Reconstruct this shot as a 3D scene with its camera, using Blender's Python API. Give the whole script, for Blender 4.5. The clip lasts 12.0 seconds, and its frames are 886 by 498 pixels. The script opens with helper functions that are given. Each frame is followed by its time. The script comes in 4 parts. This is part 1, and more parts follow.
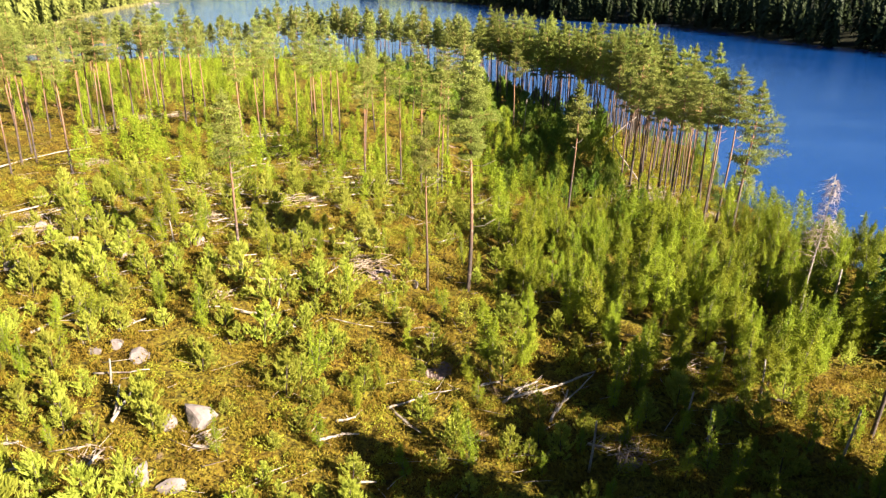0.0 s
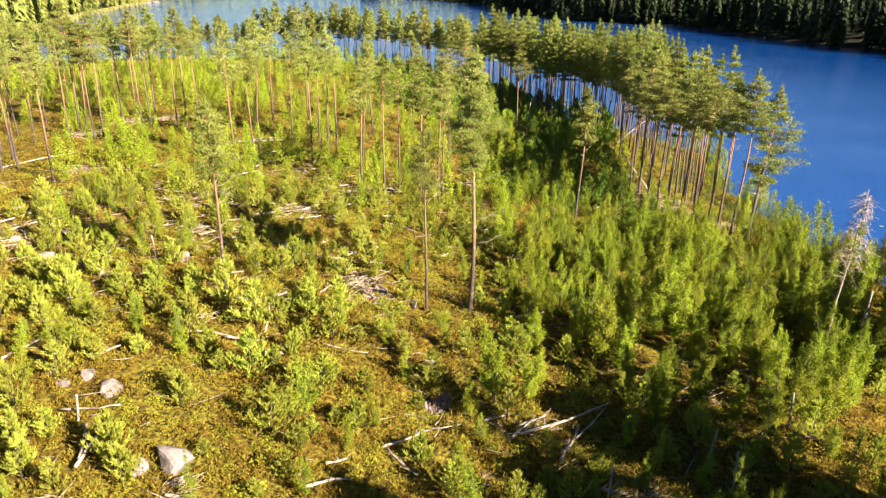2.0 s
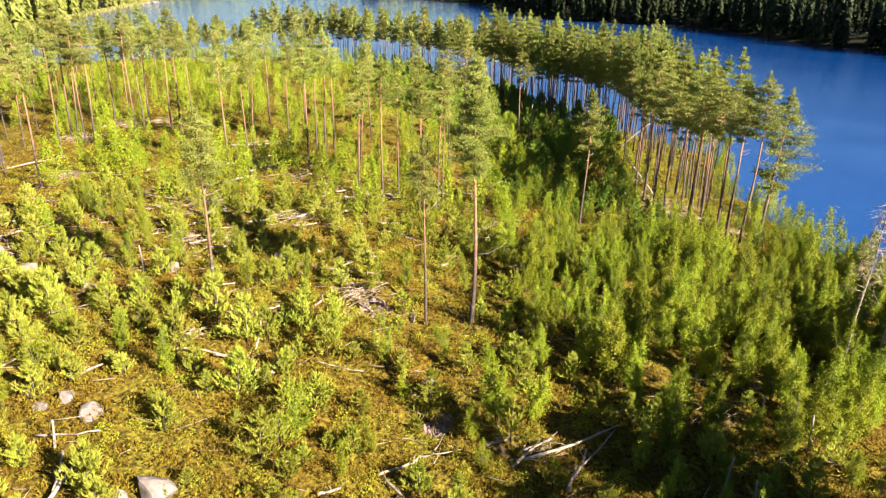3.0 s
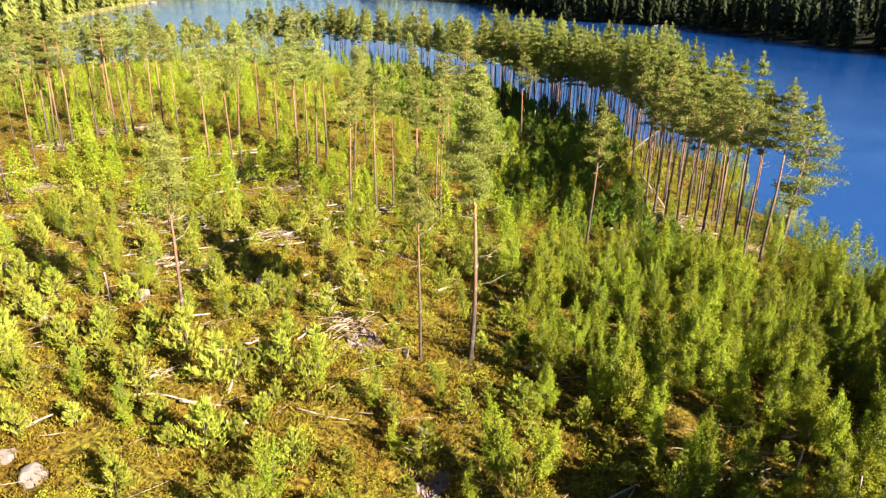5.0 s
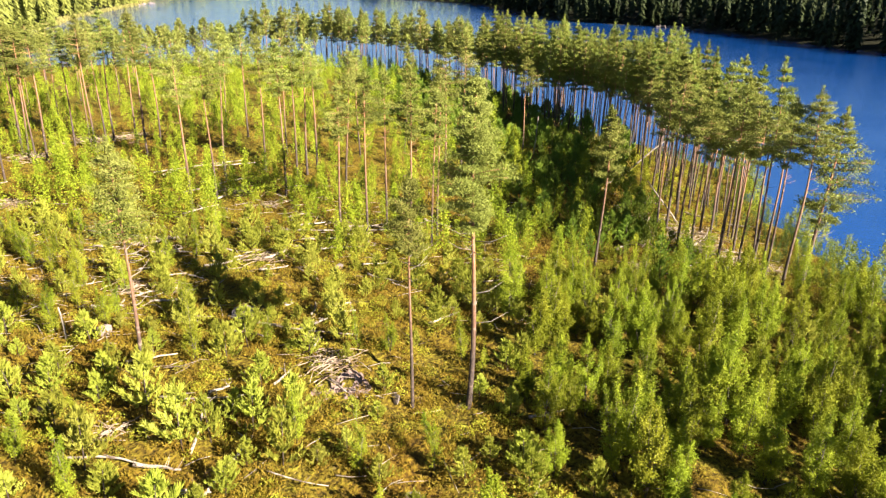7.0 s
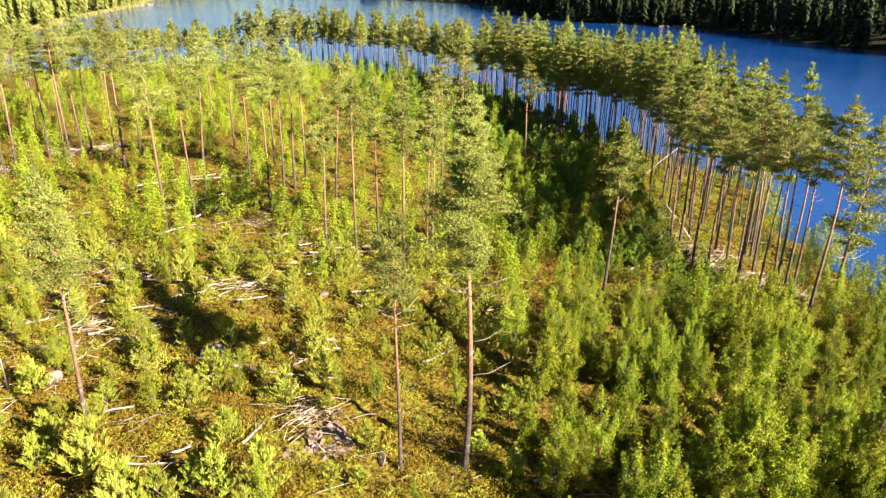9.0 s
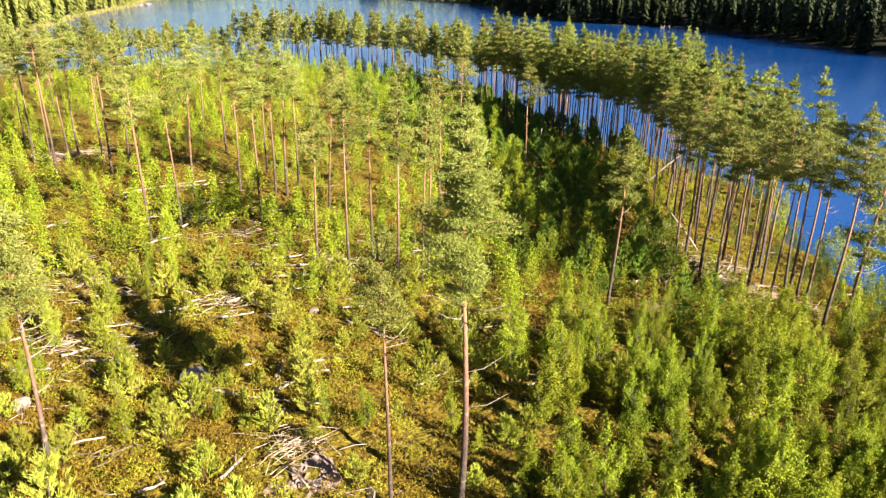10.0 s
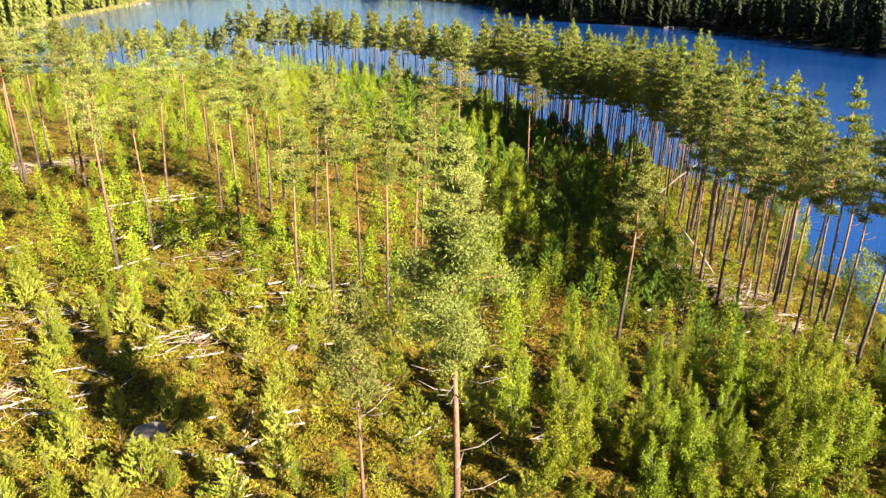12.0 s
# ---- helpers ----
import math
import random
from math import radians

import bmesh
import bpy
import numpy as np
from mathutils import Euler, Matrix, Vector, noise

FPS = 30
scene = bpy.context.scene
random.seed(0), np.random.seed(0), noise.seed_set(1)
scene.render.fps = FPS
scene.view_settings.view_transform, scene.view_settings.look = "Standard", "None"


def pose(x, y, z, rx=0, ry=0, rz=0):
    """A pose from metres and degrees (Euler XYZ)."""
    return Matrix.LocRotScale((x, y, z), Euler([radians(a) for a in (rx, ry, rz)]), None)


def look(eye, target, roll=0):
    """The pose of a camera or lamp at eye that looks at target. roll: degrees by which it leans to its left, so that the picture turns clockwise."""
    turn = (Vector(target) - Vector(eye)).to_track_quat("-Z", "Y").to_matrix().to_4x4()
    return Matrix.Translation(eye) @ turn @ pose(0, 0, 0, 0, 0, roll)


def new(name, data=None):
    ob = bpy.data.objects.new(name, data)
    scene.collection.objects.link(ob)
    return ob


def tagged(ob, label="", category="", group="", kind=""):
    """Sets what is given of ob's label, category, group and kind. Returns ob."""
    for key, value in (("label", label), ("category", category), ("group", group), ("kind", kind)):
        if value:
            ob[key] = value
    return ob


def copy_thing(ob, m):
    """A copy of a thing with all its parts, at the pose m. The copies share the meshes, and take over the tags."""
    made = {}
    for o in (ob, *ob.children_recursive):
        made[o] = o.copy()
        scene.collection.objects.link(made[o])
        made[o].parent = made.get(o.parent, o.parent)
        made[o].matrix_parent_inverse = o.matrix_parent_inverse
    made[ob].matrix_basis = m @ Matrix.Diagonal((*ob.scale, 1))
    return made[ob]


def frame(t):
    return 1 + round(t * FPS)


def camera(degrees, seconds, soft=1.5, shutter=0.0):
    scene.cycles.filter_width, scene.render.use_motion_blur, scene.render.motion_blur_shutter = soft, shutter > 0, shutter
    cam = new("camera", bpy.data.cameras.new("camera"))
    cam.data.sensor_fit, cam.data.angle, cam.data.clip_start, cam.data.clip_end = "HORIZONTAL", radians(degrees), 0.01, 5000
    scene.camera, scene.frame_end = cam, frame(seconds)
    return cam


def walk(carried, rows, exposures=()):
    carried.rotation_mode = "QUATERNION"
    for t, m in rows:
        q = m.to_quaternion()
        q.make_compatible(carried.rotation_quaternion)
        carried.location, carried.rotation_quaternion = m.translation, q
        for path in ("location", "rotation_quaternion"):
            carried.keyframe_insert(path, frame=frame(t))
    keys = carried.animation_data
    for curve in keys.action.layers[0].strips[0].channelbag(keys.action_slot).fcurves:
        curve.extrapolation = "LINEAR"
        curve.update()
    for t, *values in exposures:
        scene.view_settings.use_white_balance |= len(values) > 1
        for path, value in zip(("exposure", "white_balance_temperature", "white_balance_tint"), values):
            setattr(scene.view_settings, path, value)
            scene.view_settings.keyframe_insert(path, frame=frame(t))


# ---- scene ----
cam = camera(64.0, 12.0, soft=1.3)
PATH = [
    (0, (2.482, -2.239, 21.305), (2.373, -0.376, 20.587), 0.9),
    (0.5, (2.446, -1.462, 21.291), (2.337, 0.401, 20.572), 1.0),
    (1, (2.404, -0.631, 21.276), (2.294, 1.232, 20.557), 1.0),
    (1.5, (2.352, 0.27, 21.252), (2.241, 2.133, 20.532), 1.0),
    (2, (2.287, 1.264, 21.231), (2.176, 3.127, 20.512), 1.0),
    (2.5, (2.215, 2.308, 21.2), (2.103, 4.171, 20.481), 1.0),
    (3, (2.174, 3.409, 21.173), (2.062, 5.272, 20.454), 1.0),
    (5, (2.085, 8.087, 21.106), (1.972, 9.95, 20.387), 1.0),
    (5.5, (2.069, 9.279, 21.091), (1.956, 11.142, 20.372), 1.0),
    (6, (2.066, 10.493, 21.084), (1.951, 12.356, 20.366), 1.0),
    (6.5, (2.075, 11.7, 21.06), (1.96, 13.562, 20.341), 0.8),
    (7, (2.098, 12.944, 21.057), (1.982, 14.807, 20.339), 0.9),
    (9, (2.188, 17.889, 21.046), (2.068, 19.752, 20.328), 0.7),
    (9.5, (2.219, 19.099, 21.047), (2.1, 20.962, 20.329), 0.7),
    (10, (2.274, 20.331, 21.048), (2.154, 22.194, 20.33), 0.8),
    (10.5, (2.331, 21.569, 21.056), (2.21, 23.431, 20.338), 0.8),
    (11, (2.355, 22.811, 21.064), (2.234, 24.674, 20.346), 0.8),
    (11.5, (2.37, 24.023, 21.071), (2.247, 25.886, 20.352), 0.8),
    (12, (2.391, 25.259, 21.081), (2.268, 27.121, 20.362), 0.9),
]
walk(cam, [(t, look(eye, target, roll)) for t, eye, target, roll in PATH])

# ---- light ----
SUN_TO = Vector((0.84, -0.54, 0.0)).normalized()
SUN_EL = radians(29.0)
sun_dir = Vector((SUN_TO.x * math.cos(SUN_EL), SUN_TO.y * math.cos(SUN_EL), math.sin(SUN_EL)))
world = bpy.data.worlds.new("sky")
scene.world = world
world.use_nodes = True
wn = world.node_tree
sky = wn.nodes.new("ShaderNodeTexSky")
sky.sky_type = "NISHITA"
sky.sun_disc = False
sky.sun_elevation = SUN_EL
sky.sun_rotation = math.atan2(SUN_TO.x, SUN_TO.y)
sky.altitude = 400
sky.dust_density = 0.3
sky.ozone_density = 4.0
wn.nodes["Background"].inputs["Strength"].default_value = 0.024
wn.links.new(sky.outputs["Color"], wn.nodes["Background"].inputs["Color"])
sun = new("sun", bpy.data.lights.new("sun", "SUN"))
sun.data.energy = 5.0
sun.data.angle = radians(0.5)
sun.data.color = (1.0, 0.885, 0.71)
sun.matrix_world = look(sun_dir * 300, (0, 0, 0))
scene.view_settings.exposure = 2.42


# ---- materials ----
def ramp(nt, fac, stops):
    r = nt.nodes.new("ShaderNodeValToRGB")
    e = r.color_ramp.elements
    while len(e) < len(stops):
        e.new(0.5)
    for el, (p, c) in zip(e, stops):
        el.position, el.color = p, (*c, 1)
    nt.links.new(fac, r.inputs["Fac"])
    return r.outputs["Color"]


def noise_tex(nt, scale, detail=4, coord="Object", rough=0.6, stretch=None):
    tc = nt.nodes.new("ShaderNodeTexCoord")
    n = nt.nodes.new("ShaderNodeTexNoise")
    n.inputs["Scale"].default_value = scale
    n.inputs["Detail"].default_value = detail
    n.inputs["Roughness"].default_value = rough
    out = tc.outputs[coord]
    if stretch:
        mp = nt.nodes.new("ShaderNodeMapping")
        mp.inputs["Scale"].default_value = stretch
        nt.links.new(out, mp.inputs["Vector"])
        out = mp.outputs["Vector"]
    nt.links.new(out, n.inputs["Vector"])
    return n.outputs["Fac"]


def mix(nt, fac, a, b, mode="MIX"):
    m = nt.nodes.new("ShaderNodeMix")
    m.data_type, m.blend_type = "RGBA", mode
    if isinstance(fac, float):
        m.inputs[0].default_value = fac
    else:
        nt.links.new(fac, m.inputs[0])
    for sock, v in ((m.inputs[6], a), (m.inputs[7], b)):
        if isinstance(v, tuple):
            sock.default_value = (*v, 1)
        else:
            nt.links.new(v, sock)
    return m.outputs[2]


def base_mat(name, rough=0.8):
    m = bpy.data.materials.new(name)
    m.use_nodes = True
    b = m.node_tree.nodes["Principled BSDF"]
    b.inputs["Roughness"].default_value = rough
    return m, m.node_tree, b


def bump(nt, b, height, strength, dist):
    n = nt.nodes.new("ShaderNodeBump")
    n.inputs["Strength"].default_value = strength
    n.inputs["Distance"].default_value = dist
    nt.links.new(height, n.inputs["Height"])
    nt.links.new(n.outputs["Normal"], b.inputs["Normal"])


def foliage(name, dark, mid, light, glow=0.35, patch=0.25, blend=0.68):
    """Leaves that vary leaf by leaf, plant by plant and over the ground, and let light through."""
    m, nt, b = base_mat(name, 0.55)
    geo = nt.nodes.new("ShaderNodeNewGeometry")
    info = nt.nodes.new("ShaderNodeObjectInfo")
    c1 = ramp(nt, geo.outputs["Random Per Island"], [(0.0, dark), (0.5, mid), (1.0, light)])
    n = nt.nodes.new("ShaderNodeTexNoise")
    n.inputs["Scale"].default_value = patch
    n.inputs["Detail"].default_value = 3
    nt.links.new(geo.outputs["Position"], n.inputs["Vector"])
    c2 = ramp(nt, n.outputs["Fac"], [(0.3, dark), (0.5, mid), (0.7, light)])
    c = mix(nt, blend, c1, c2)
    hsv = nt.nodes.new("ShaderNodeHueSaturation")
    mr = nt.nodes.new("ShaderNodeMapRange")
    mr.inputs["To Min"].default_value, mr.inputs["To Max"].default_value = 0.75, 1.25
    nt.links.new(info.outputs["Random"], mr.inputs["Value"])
    nt.links.new(mr.outputs["Result"], hsv.inputs["Value"])
    mh = nt.nodes.new("ShaderNodeMapRange")
    mh.inputs["To Min"].default_value, mh.inputs["To Max"].default_value = 0.488, 0.512
    nt.links.new(info.outputs["Random"], mh.inputs["Value"])
    nt.links.new(mh.outputs["Result"], hsv.inputs["Hue"])
    nt.links.new(c, hsv.inputs["Color"])
    nt.links.new(hsv.outputs["Color"], b.inputs["Base Color"])
    b.inputs["Specular IOR Level"].default_value = 0.1
    tr = nt.nodes.new("ShaderNodeBsdfTranslucent")
    nt.links.new(hsv.outputs["Color"], tr.inputs["Color"])
    ms = nt.nodes.new("ShaderNodeMixShader")
    ms.inputs[0].default_value = glow
    nt.links.new(b.outputs["BSDF"], ms.inputs[1])
    nt.links.new(tr.outputs["BSDF"], ms.inputs[2])
    nt.links.new(ms.outputs["Shader"], nt.nodes["Material Output"].inputs["Surface"])
    return m


def bark_mat(name, low, high, z0, z1, fleck):
    """Bark that turns from low to high colour up the stem, as pines do."""
    m, nt, b = base_mat(name, 0.85)
    tc = nt.nodes.new("ShaderNodeTexCoord")
    sep = nt.nodes.new("ShaderNodeSeparateXYZ")
    nt.links.new(tc.outputs["Object"], sep.inputs[0])
    mr = nt.nodes.new("ShaderNodeMapRange")
    mr.inputs["From Min"].default_value, mr.inputs["From Max"].default_value = z0, z1
    nt.links.new(sep.outputs["Z"], mr.inputs["Value"])
    c = mix(nt, mr.outputs["Result"], low, high)
    f = noise_tex(nt, 6.0, 5, stretch=(2.5, 2.5, 0.6))
    k = ramp(nt, f, [(0.35, (0.45, 0.42, 0.40)), (0.6, (1, 1, 1))])
    c = mix(nt, 0.9, c, k, "MULTIPLY")
    f2 = noise_tex(nt, 1.3, 3, stretch=(1, 1, 2.0))
    s = ramp(nt, f2, [(0.55, (0, 0, 0)), (0.68, (1, 1, 1))])
    c = mix(nt, s, c, fleck)
    nt.links.new(c, b.inputs["Base Color"])
    bump(nt, b, f, 0.6, 0.04)
    return m


def wood_mat(name, a, c2, dark):
    m, nt, b = base_mat(name, 0.8)
    f = noise_tex(nt, 5.0, 5, stretch=(0.5, 5, 5))
    c = ramp(nt, f, [(0.3, dark), (0.45, a), (0.7, c2)])
    f2 = noise_tex(nt, 0.9, 4)
    s = ramp(nt, f2, [(0.5, (0, 0, 0)), (0.62, (1, 1, 1))])
    c = mix(nt, s, c, dark)
    nt.links.new(c, b.inputs["Base Color"])
    bump(nt, b, f, 0.5, 0.02)
    return m


def rock_mat(name, a, b2, lichen):
    m, nt, b = base_mat(name, 0.85)
    f = noise_tex(nt, 3.0, 8, rough=0.7)
    c = ramp(nt, f, [(0.3, a), (0.7, b2)])
    f2 = noise_tex(nt, 1.6, 5)
    s = ramp(nt, f2, [(0.56, (0, 0, 0)), (0.66, (1, 1, 1))])
    c = mix(nt, s, c, lichen)
    nt.links.new(c, b.inputs["Base Color"])
    bump(nt, b, f, 0.6, 0.05)
    return m


def ground_mat():
    m, nt, b = base_mat("heath_ground", 0.95)
    geo = nt.nodes.new("ShaderNodeNewGeometry")

    def n(scale, detail=5):
        t = nt.nodes.new("ShaderNodeTexNoise")
        t.inputs["Scale"].default_value, t.inputs["Detail"].default_value = scale, detail
        nt.links.new(geo.outputs["Position"], t.inputs["Vector"])
        return t.outputs["Fac"]
    fine = n(4.2, 8)
    c = ramp(nt, fine, [(0.30, (0.025, 0.019, 0.008)), (0.47, (0.10, 0.070, 0.014)), (0.58, (0.15, 0.115, 0.018)), (0.75, (0.20, 0.175, 0.03))])
    c2 = ramp(nt, n(0.22, 4), [(0.35, (0.9, 0.75, 0.55)), (0.6, (1.0, 1.1, 0.8))])
    c = mix(nt, 1.0, c, c2, "MULTIPLY")
    bare = ramp(nt, n(0.35, 5), [(0.68, (0, 0, 0)), (0.74, (1, 1, 1))])
    c = mix(nt, bare, c, (0.22, 0.15, 0.11))
    # Far forest floor: litter brown, with the shade under the trees painted in.
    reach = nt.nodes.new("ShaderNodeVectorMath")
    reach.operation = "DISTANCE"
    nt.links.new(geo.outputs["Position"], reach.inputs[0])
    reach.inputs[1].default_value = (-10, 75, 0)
    shaded_floor = nt.nodes.new("ShaderNodeMapRange")
    shaded_floor.inputs["From Min"].default_value, shaded_floor.inputs["From Max"].default_value = 120, 170
    nt.links.new(reach.outputs["Value"], shaded_floor.inputs["Value"])
    c = mix(nt, shaded_floor.outputs["Result"], c, (0.018, 0.018, 0.010))
    nt.links.new(c, b.inputs["Base Color"])
    b.inputs["Specular IOR Level"].default_value = 0.1
    bump(nt, b, fine, 1.0, 0.25)
    return m


def water_mat():
    m, nt, b = base_mat("lake_water", 0.08)
    b.inputs["Base Color"].default_value = (0.0038, 0.040, 0.18, 1)
    b.inputs["IOR"].default_value = 1.42
    b.inputs["Specular IOR Level"].default_value = 1.0
    f = noise_tex(nt, 2.0, 5, stretch=(1.0, 0.6, 1))
    f2 = noise_tex(nt, 0.05, 3)
    g = nt.nodes.new("ShaderNodeMath")
    g.operation = "MULTIPLY"
    nt.links.new(f, g.inputs[0])
    nt.links.new(f2, g.inputs[1])
    bump(nt, b, g.outputs[0], 0.8, 0.20)
    return m


M_GROUND = ground_mat()
M_WATER = water_mat()
M_PINE = foliage("pine_needles", (0.10, 0.125, 0.024), (0.19, 0.208, 0.044), (0.285, 0.295, 0.078), 0.25)
M_SHOREPINE = foliage("shore_pine_needles", (0.085, 0.113, 0.021), (0.18, 0.207, 0.040), (0.29, 0.31, 0.067), 0.26)
M_SAPLING = foliage("sapling_needles", (0.18, 0.205, 0.024), (0.31, 0.33, 0.045), (0.43, 0.435, 0.085), 0.36)
M_SPRUCE = foliage("spruce_needles", (0.035, 0.065, 0.015), (0.075, 0.12, 0.026), (0.12, 0.17, 0.035), 0.25)
M_BIRCH = foliage("birch_leaves", (0.082, 0.115, 0.008), (0.188, 0.226, 0.015), (0.31, 0.335, 0.029), 0.27, 0.35, 0.74)
M_HEATH = foliage("heather_shoots", (0.13, 0.077, 0.013), (0.26, 0.19, 0.022), (0.36, 0.325, 0.04), 0.35, 0.9, 0.68)
M_SHRUB = foliage("shrub_leaves", (0.13, 0.13, 0.015), (0.25, 0.245, 0.024), (0.36, 0.34, 0.038), 0.35, 0.5)
M_REED = foliage("reed_blades", (0.20, 0.20, 0.06), (0.32, 0.31, 0.10), (0.42, 0.40, 0.14), 0.3)
M_FAR = foliage("far_forest_needles", (0.10, 0.12, 0.03), (0.22, 0.25, 0.055), (0.34, 0.36, 0.10), 0.3, 0.04)
M_SHADY = foliage("shade_needles", (0.08, 0.125, 0.018), (0.155, 0.22, 0.03), (0.25, 0.31, 0.045), 0.38)
# Spruce green darkened further: the far shore's shaded face is in the colour.
M_FARSHADED = foliage("far_spruce_shaded", (0.010, 0.015, 0.007), (0.020, 0.028, 0.011), (0.042, 0.050, 0.019), 0.05, 0.02)
M_PAD = foliage("lily_pads", (0.14, 0.18, 0.08), (0.22, 0.26, 0.14), (0.34, 0.36, 0.25), 0.1)
M_BARK = bark_mat("pine_bark", (0.065, 0.045, 0.038), (0.38, 0.185, 0.095), 3.0, 10.0, (0.19, 0.135, 0.105))
M_BIRCHBARK = bark_mat("birch_bark", (0.09, 0.07, 0.055), (0.19, 0.16, 0.13), 0.5, 3.0, (0.06, 0.05, 0.04))
M_LOG = wood_mat("weathered_wood", (0.25, 0.205, 0.17), (0.42, 0.365, 0.315), (0.10, 0.07, 0.055))
M_SLASH = wood_mat("dead_twigs", (0.30, 0.22, 0.16), (0.46, 0.37, 0.29), (0.14, 0.09, 0.06))
M_SNAG = wood_mat("grey_dead_wood", (0.22, 0.18, 0.15), (0.34, 0.29, 0.25), (0.09, 0.07, 0.055))
M_ROCK = rock_mat("granite", (0.125, 0.10, 0.094), (0.235, 0.192, 0.18), (0.09, 0.08, 0.068))
M_SOIL = rock_mat("bare_soil", (0.12, 0.078, 0.066), (0.23, 0.16, 0.14), (0.07, 0.042, 0.032))

# ---- the lay of the land ----
WATER_Z = -3.0
rng = np.random.default_rng(7)
LAKE = np.array([
    (120, -300), (70, -60), (54, 0), (47, 30), (42, 50), (38, 61), (35.5, 71), (33.6, 78), (32.6, 86), (34.2, 95), (35.2, 103), (34.6, 108),
    (31, 116), (26.2, 123), (18, 133.5), (11, 149), (-5, 181), (-19, 194), (-38, 211), (-60, 208), (-78, 206), (-92, 203), (-108, 190),
    (-128, 196), (-160, 250), (-193, 304), (-199, 336), (-226, 403), (-246, 480), (-274, 582), (-330, 720), (-330, 1150), (-200, 1150), (-150, 860),
    (-17, 715), (43, 466), (71, 439), (101, 425), (117, 390), (127, 345), (134, 310), (142, 297), (165, 220), (205, 60), (290, -300)], float)


def lake_distance(x, y):
    """Metres from the shoreline: positive on land, negative on the lake."""
    x, y = np.asarray(x, float), np.asarray(y, float)
    best = np.full(x.shape, 1e9)
    inside = np.zeros(x.shape, bool)
    for (ax, ay), (bx, by) in zip(LAKE, np.roll(LAKE, -1, axis=0)):
        ux, uy = bx - ax, by - ay
        t = np.clip(((x - ax) * ux + (y - ay) * uy) / (ux * ux + uy * uy), 0, 1)
        best = np.minimum(best, np.hypot(x - ax - t * ux, y - ay - t * uy))
        cross = (ay > y) != (by > y)
        with np.errstate(divide="ignore", invalid="ignore"):
            inside ^= cross & (x < ux * (y - ay) / (uy if uy else 1e-9) + ax)
    wob = 0.8 * np.sin(x * 0.31 + 1.3) * np.cos(y * 0.27) + 0.5 * np.sin(y * 0.7 + x * 0.2)
    return np.where(inside, -best, best) + wob


def height(x, y):
    """The ground's height."""
    x, y = np.asarray(x, float), np.asarray(y, float)
    d = lake_distance(x, y)
    left = np.where(x < 0, 3.2 * np.tanh(-x * 0.043) * (1 - 0.8 * np.clip((y - 92) / 70, 0, 1)), -0.055 * x)
    near = -0.07 * np.clip(40 - y, 0, 17)
    h = left + near
    h = h + 0.16 * np.sin(x * 0.55 + 0.4 * y) * np.cos(y * 0.43 - 0.2 * x) + 0.10 * np.sin(x * 1.3 + 2) * np.sin(y * 1.1) + 0.25 * np.sin(x * 0.17 + 1) * np.cos(y * 0.13)
    far = np.clip((np.hypot(x, y - 60) - 170) / 150, 0, 1)
    hill = np.where(x > 0, 0.30, 0.14) * np.clip(d, 0, 140) + 3 * np.sin(x * 0.02) * np.sin(y * 0.017)
    bank = WATER_Z + 0.19 * d + 0.1 * np.sin(x * 0.9) * np.sin(y * 0.8)
    h = (1 - far) * h + far * np.maximum(hill - 2, -2.5 + 0.0 * d)
    z = -np.logaddexp(-h * 1.6, -bank * 1.6) / 1.6
    return np.maximum(z, -6.0)


def hz(x, y):
    return float(height(np.array([x]), np.array([y]))[0])


def mesh_np(name, verts, faces, mat, smooth=False):
    """A mesh from arrays of vertices and triangles or quads."""
    verts, faces = np.asarray(verts, np.float32), np.asarray(faces, np.int32)
    k = faces.shape[1]
    me = bpy.data.meshes.new(name)
    me.vertices.add(len(verts))
    me.vertices.foreach_set("co", verts.ravel())
    me.loops.add(faces.size)
    me.loops.foreach_set("vertex_index", faces.ravel())
    me.polygons.add(len(faces))
    me.polygons.foreach_set("loop_start", np.arange(0, faces.size, k, dtype=np.int32))
    me.polygons.foreach_set("use_smooth", np.full(len(faces), smooth))
    me.update(calc_edges=True)
    me.materials.append(mat)
    return me


def part(name, me, parent, label=""):
    ob = new(name, me)
    ob.parent = parent
    return tagged(ob, label) if label else ob


def axis(lo, hi, fine_lo, fine_hi, step, grow):
    """Grid lines: even between fine_lo and fine_hi, ever wider outside."""
    mid = list(np.arange(fine_lo, fine_hi + step / 2, step))
    up, s = [mid[-1]], step
    while up[-1] < hi:
        s *= grow
        up.append(up[-1] + s)
    dn, s = [mid[0]], step
    while dn[-1] > lo:
        s *= grow
        dn.append(dn[-1] - s)
    return np.array(dn[:0:-1] + mid + up[1:])


gx = axis(-2500, 2500, -42, 42, 0.6, 1.07)
gy = axis(-400, 3500, 16, 120, 0.7, 1.06)
GX, GY = np.meshgrid(gx, gy)
GZ = height(GX, GY)
near_mask = (np.abs(GX) < 46) & (GY < 136) & (GZ > -2.7)
GZ = GZ + near_mask * 0.10 * rng.standard_normal(GZ.shape)
idx = np.arange(GX.size).reshape(GX.shape)
quads = np.stack([idx[:-1, :-1], idx[:-1, 1:], idx[1:, 1:], idx[1:, :-1]], -1).reshape(-1, 4)
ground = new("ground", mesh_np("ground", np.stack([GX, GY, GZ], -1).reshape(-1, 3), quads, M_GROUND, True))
tagged(ground, "mossy heath ground of a cleared forest by a lake", "ground", kind="structure")
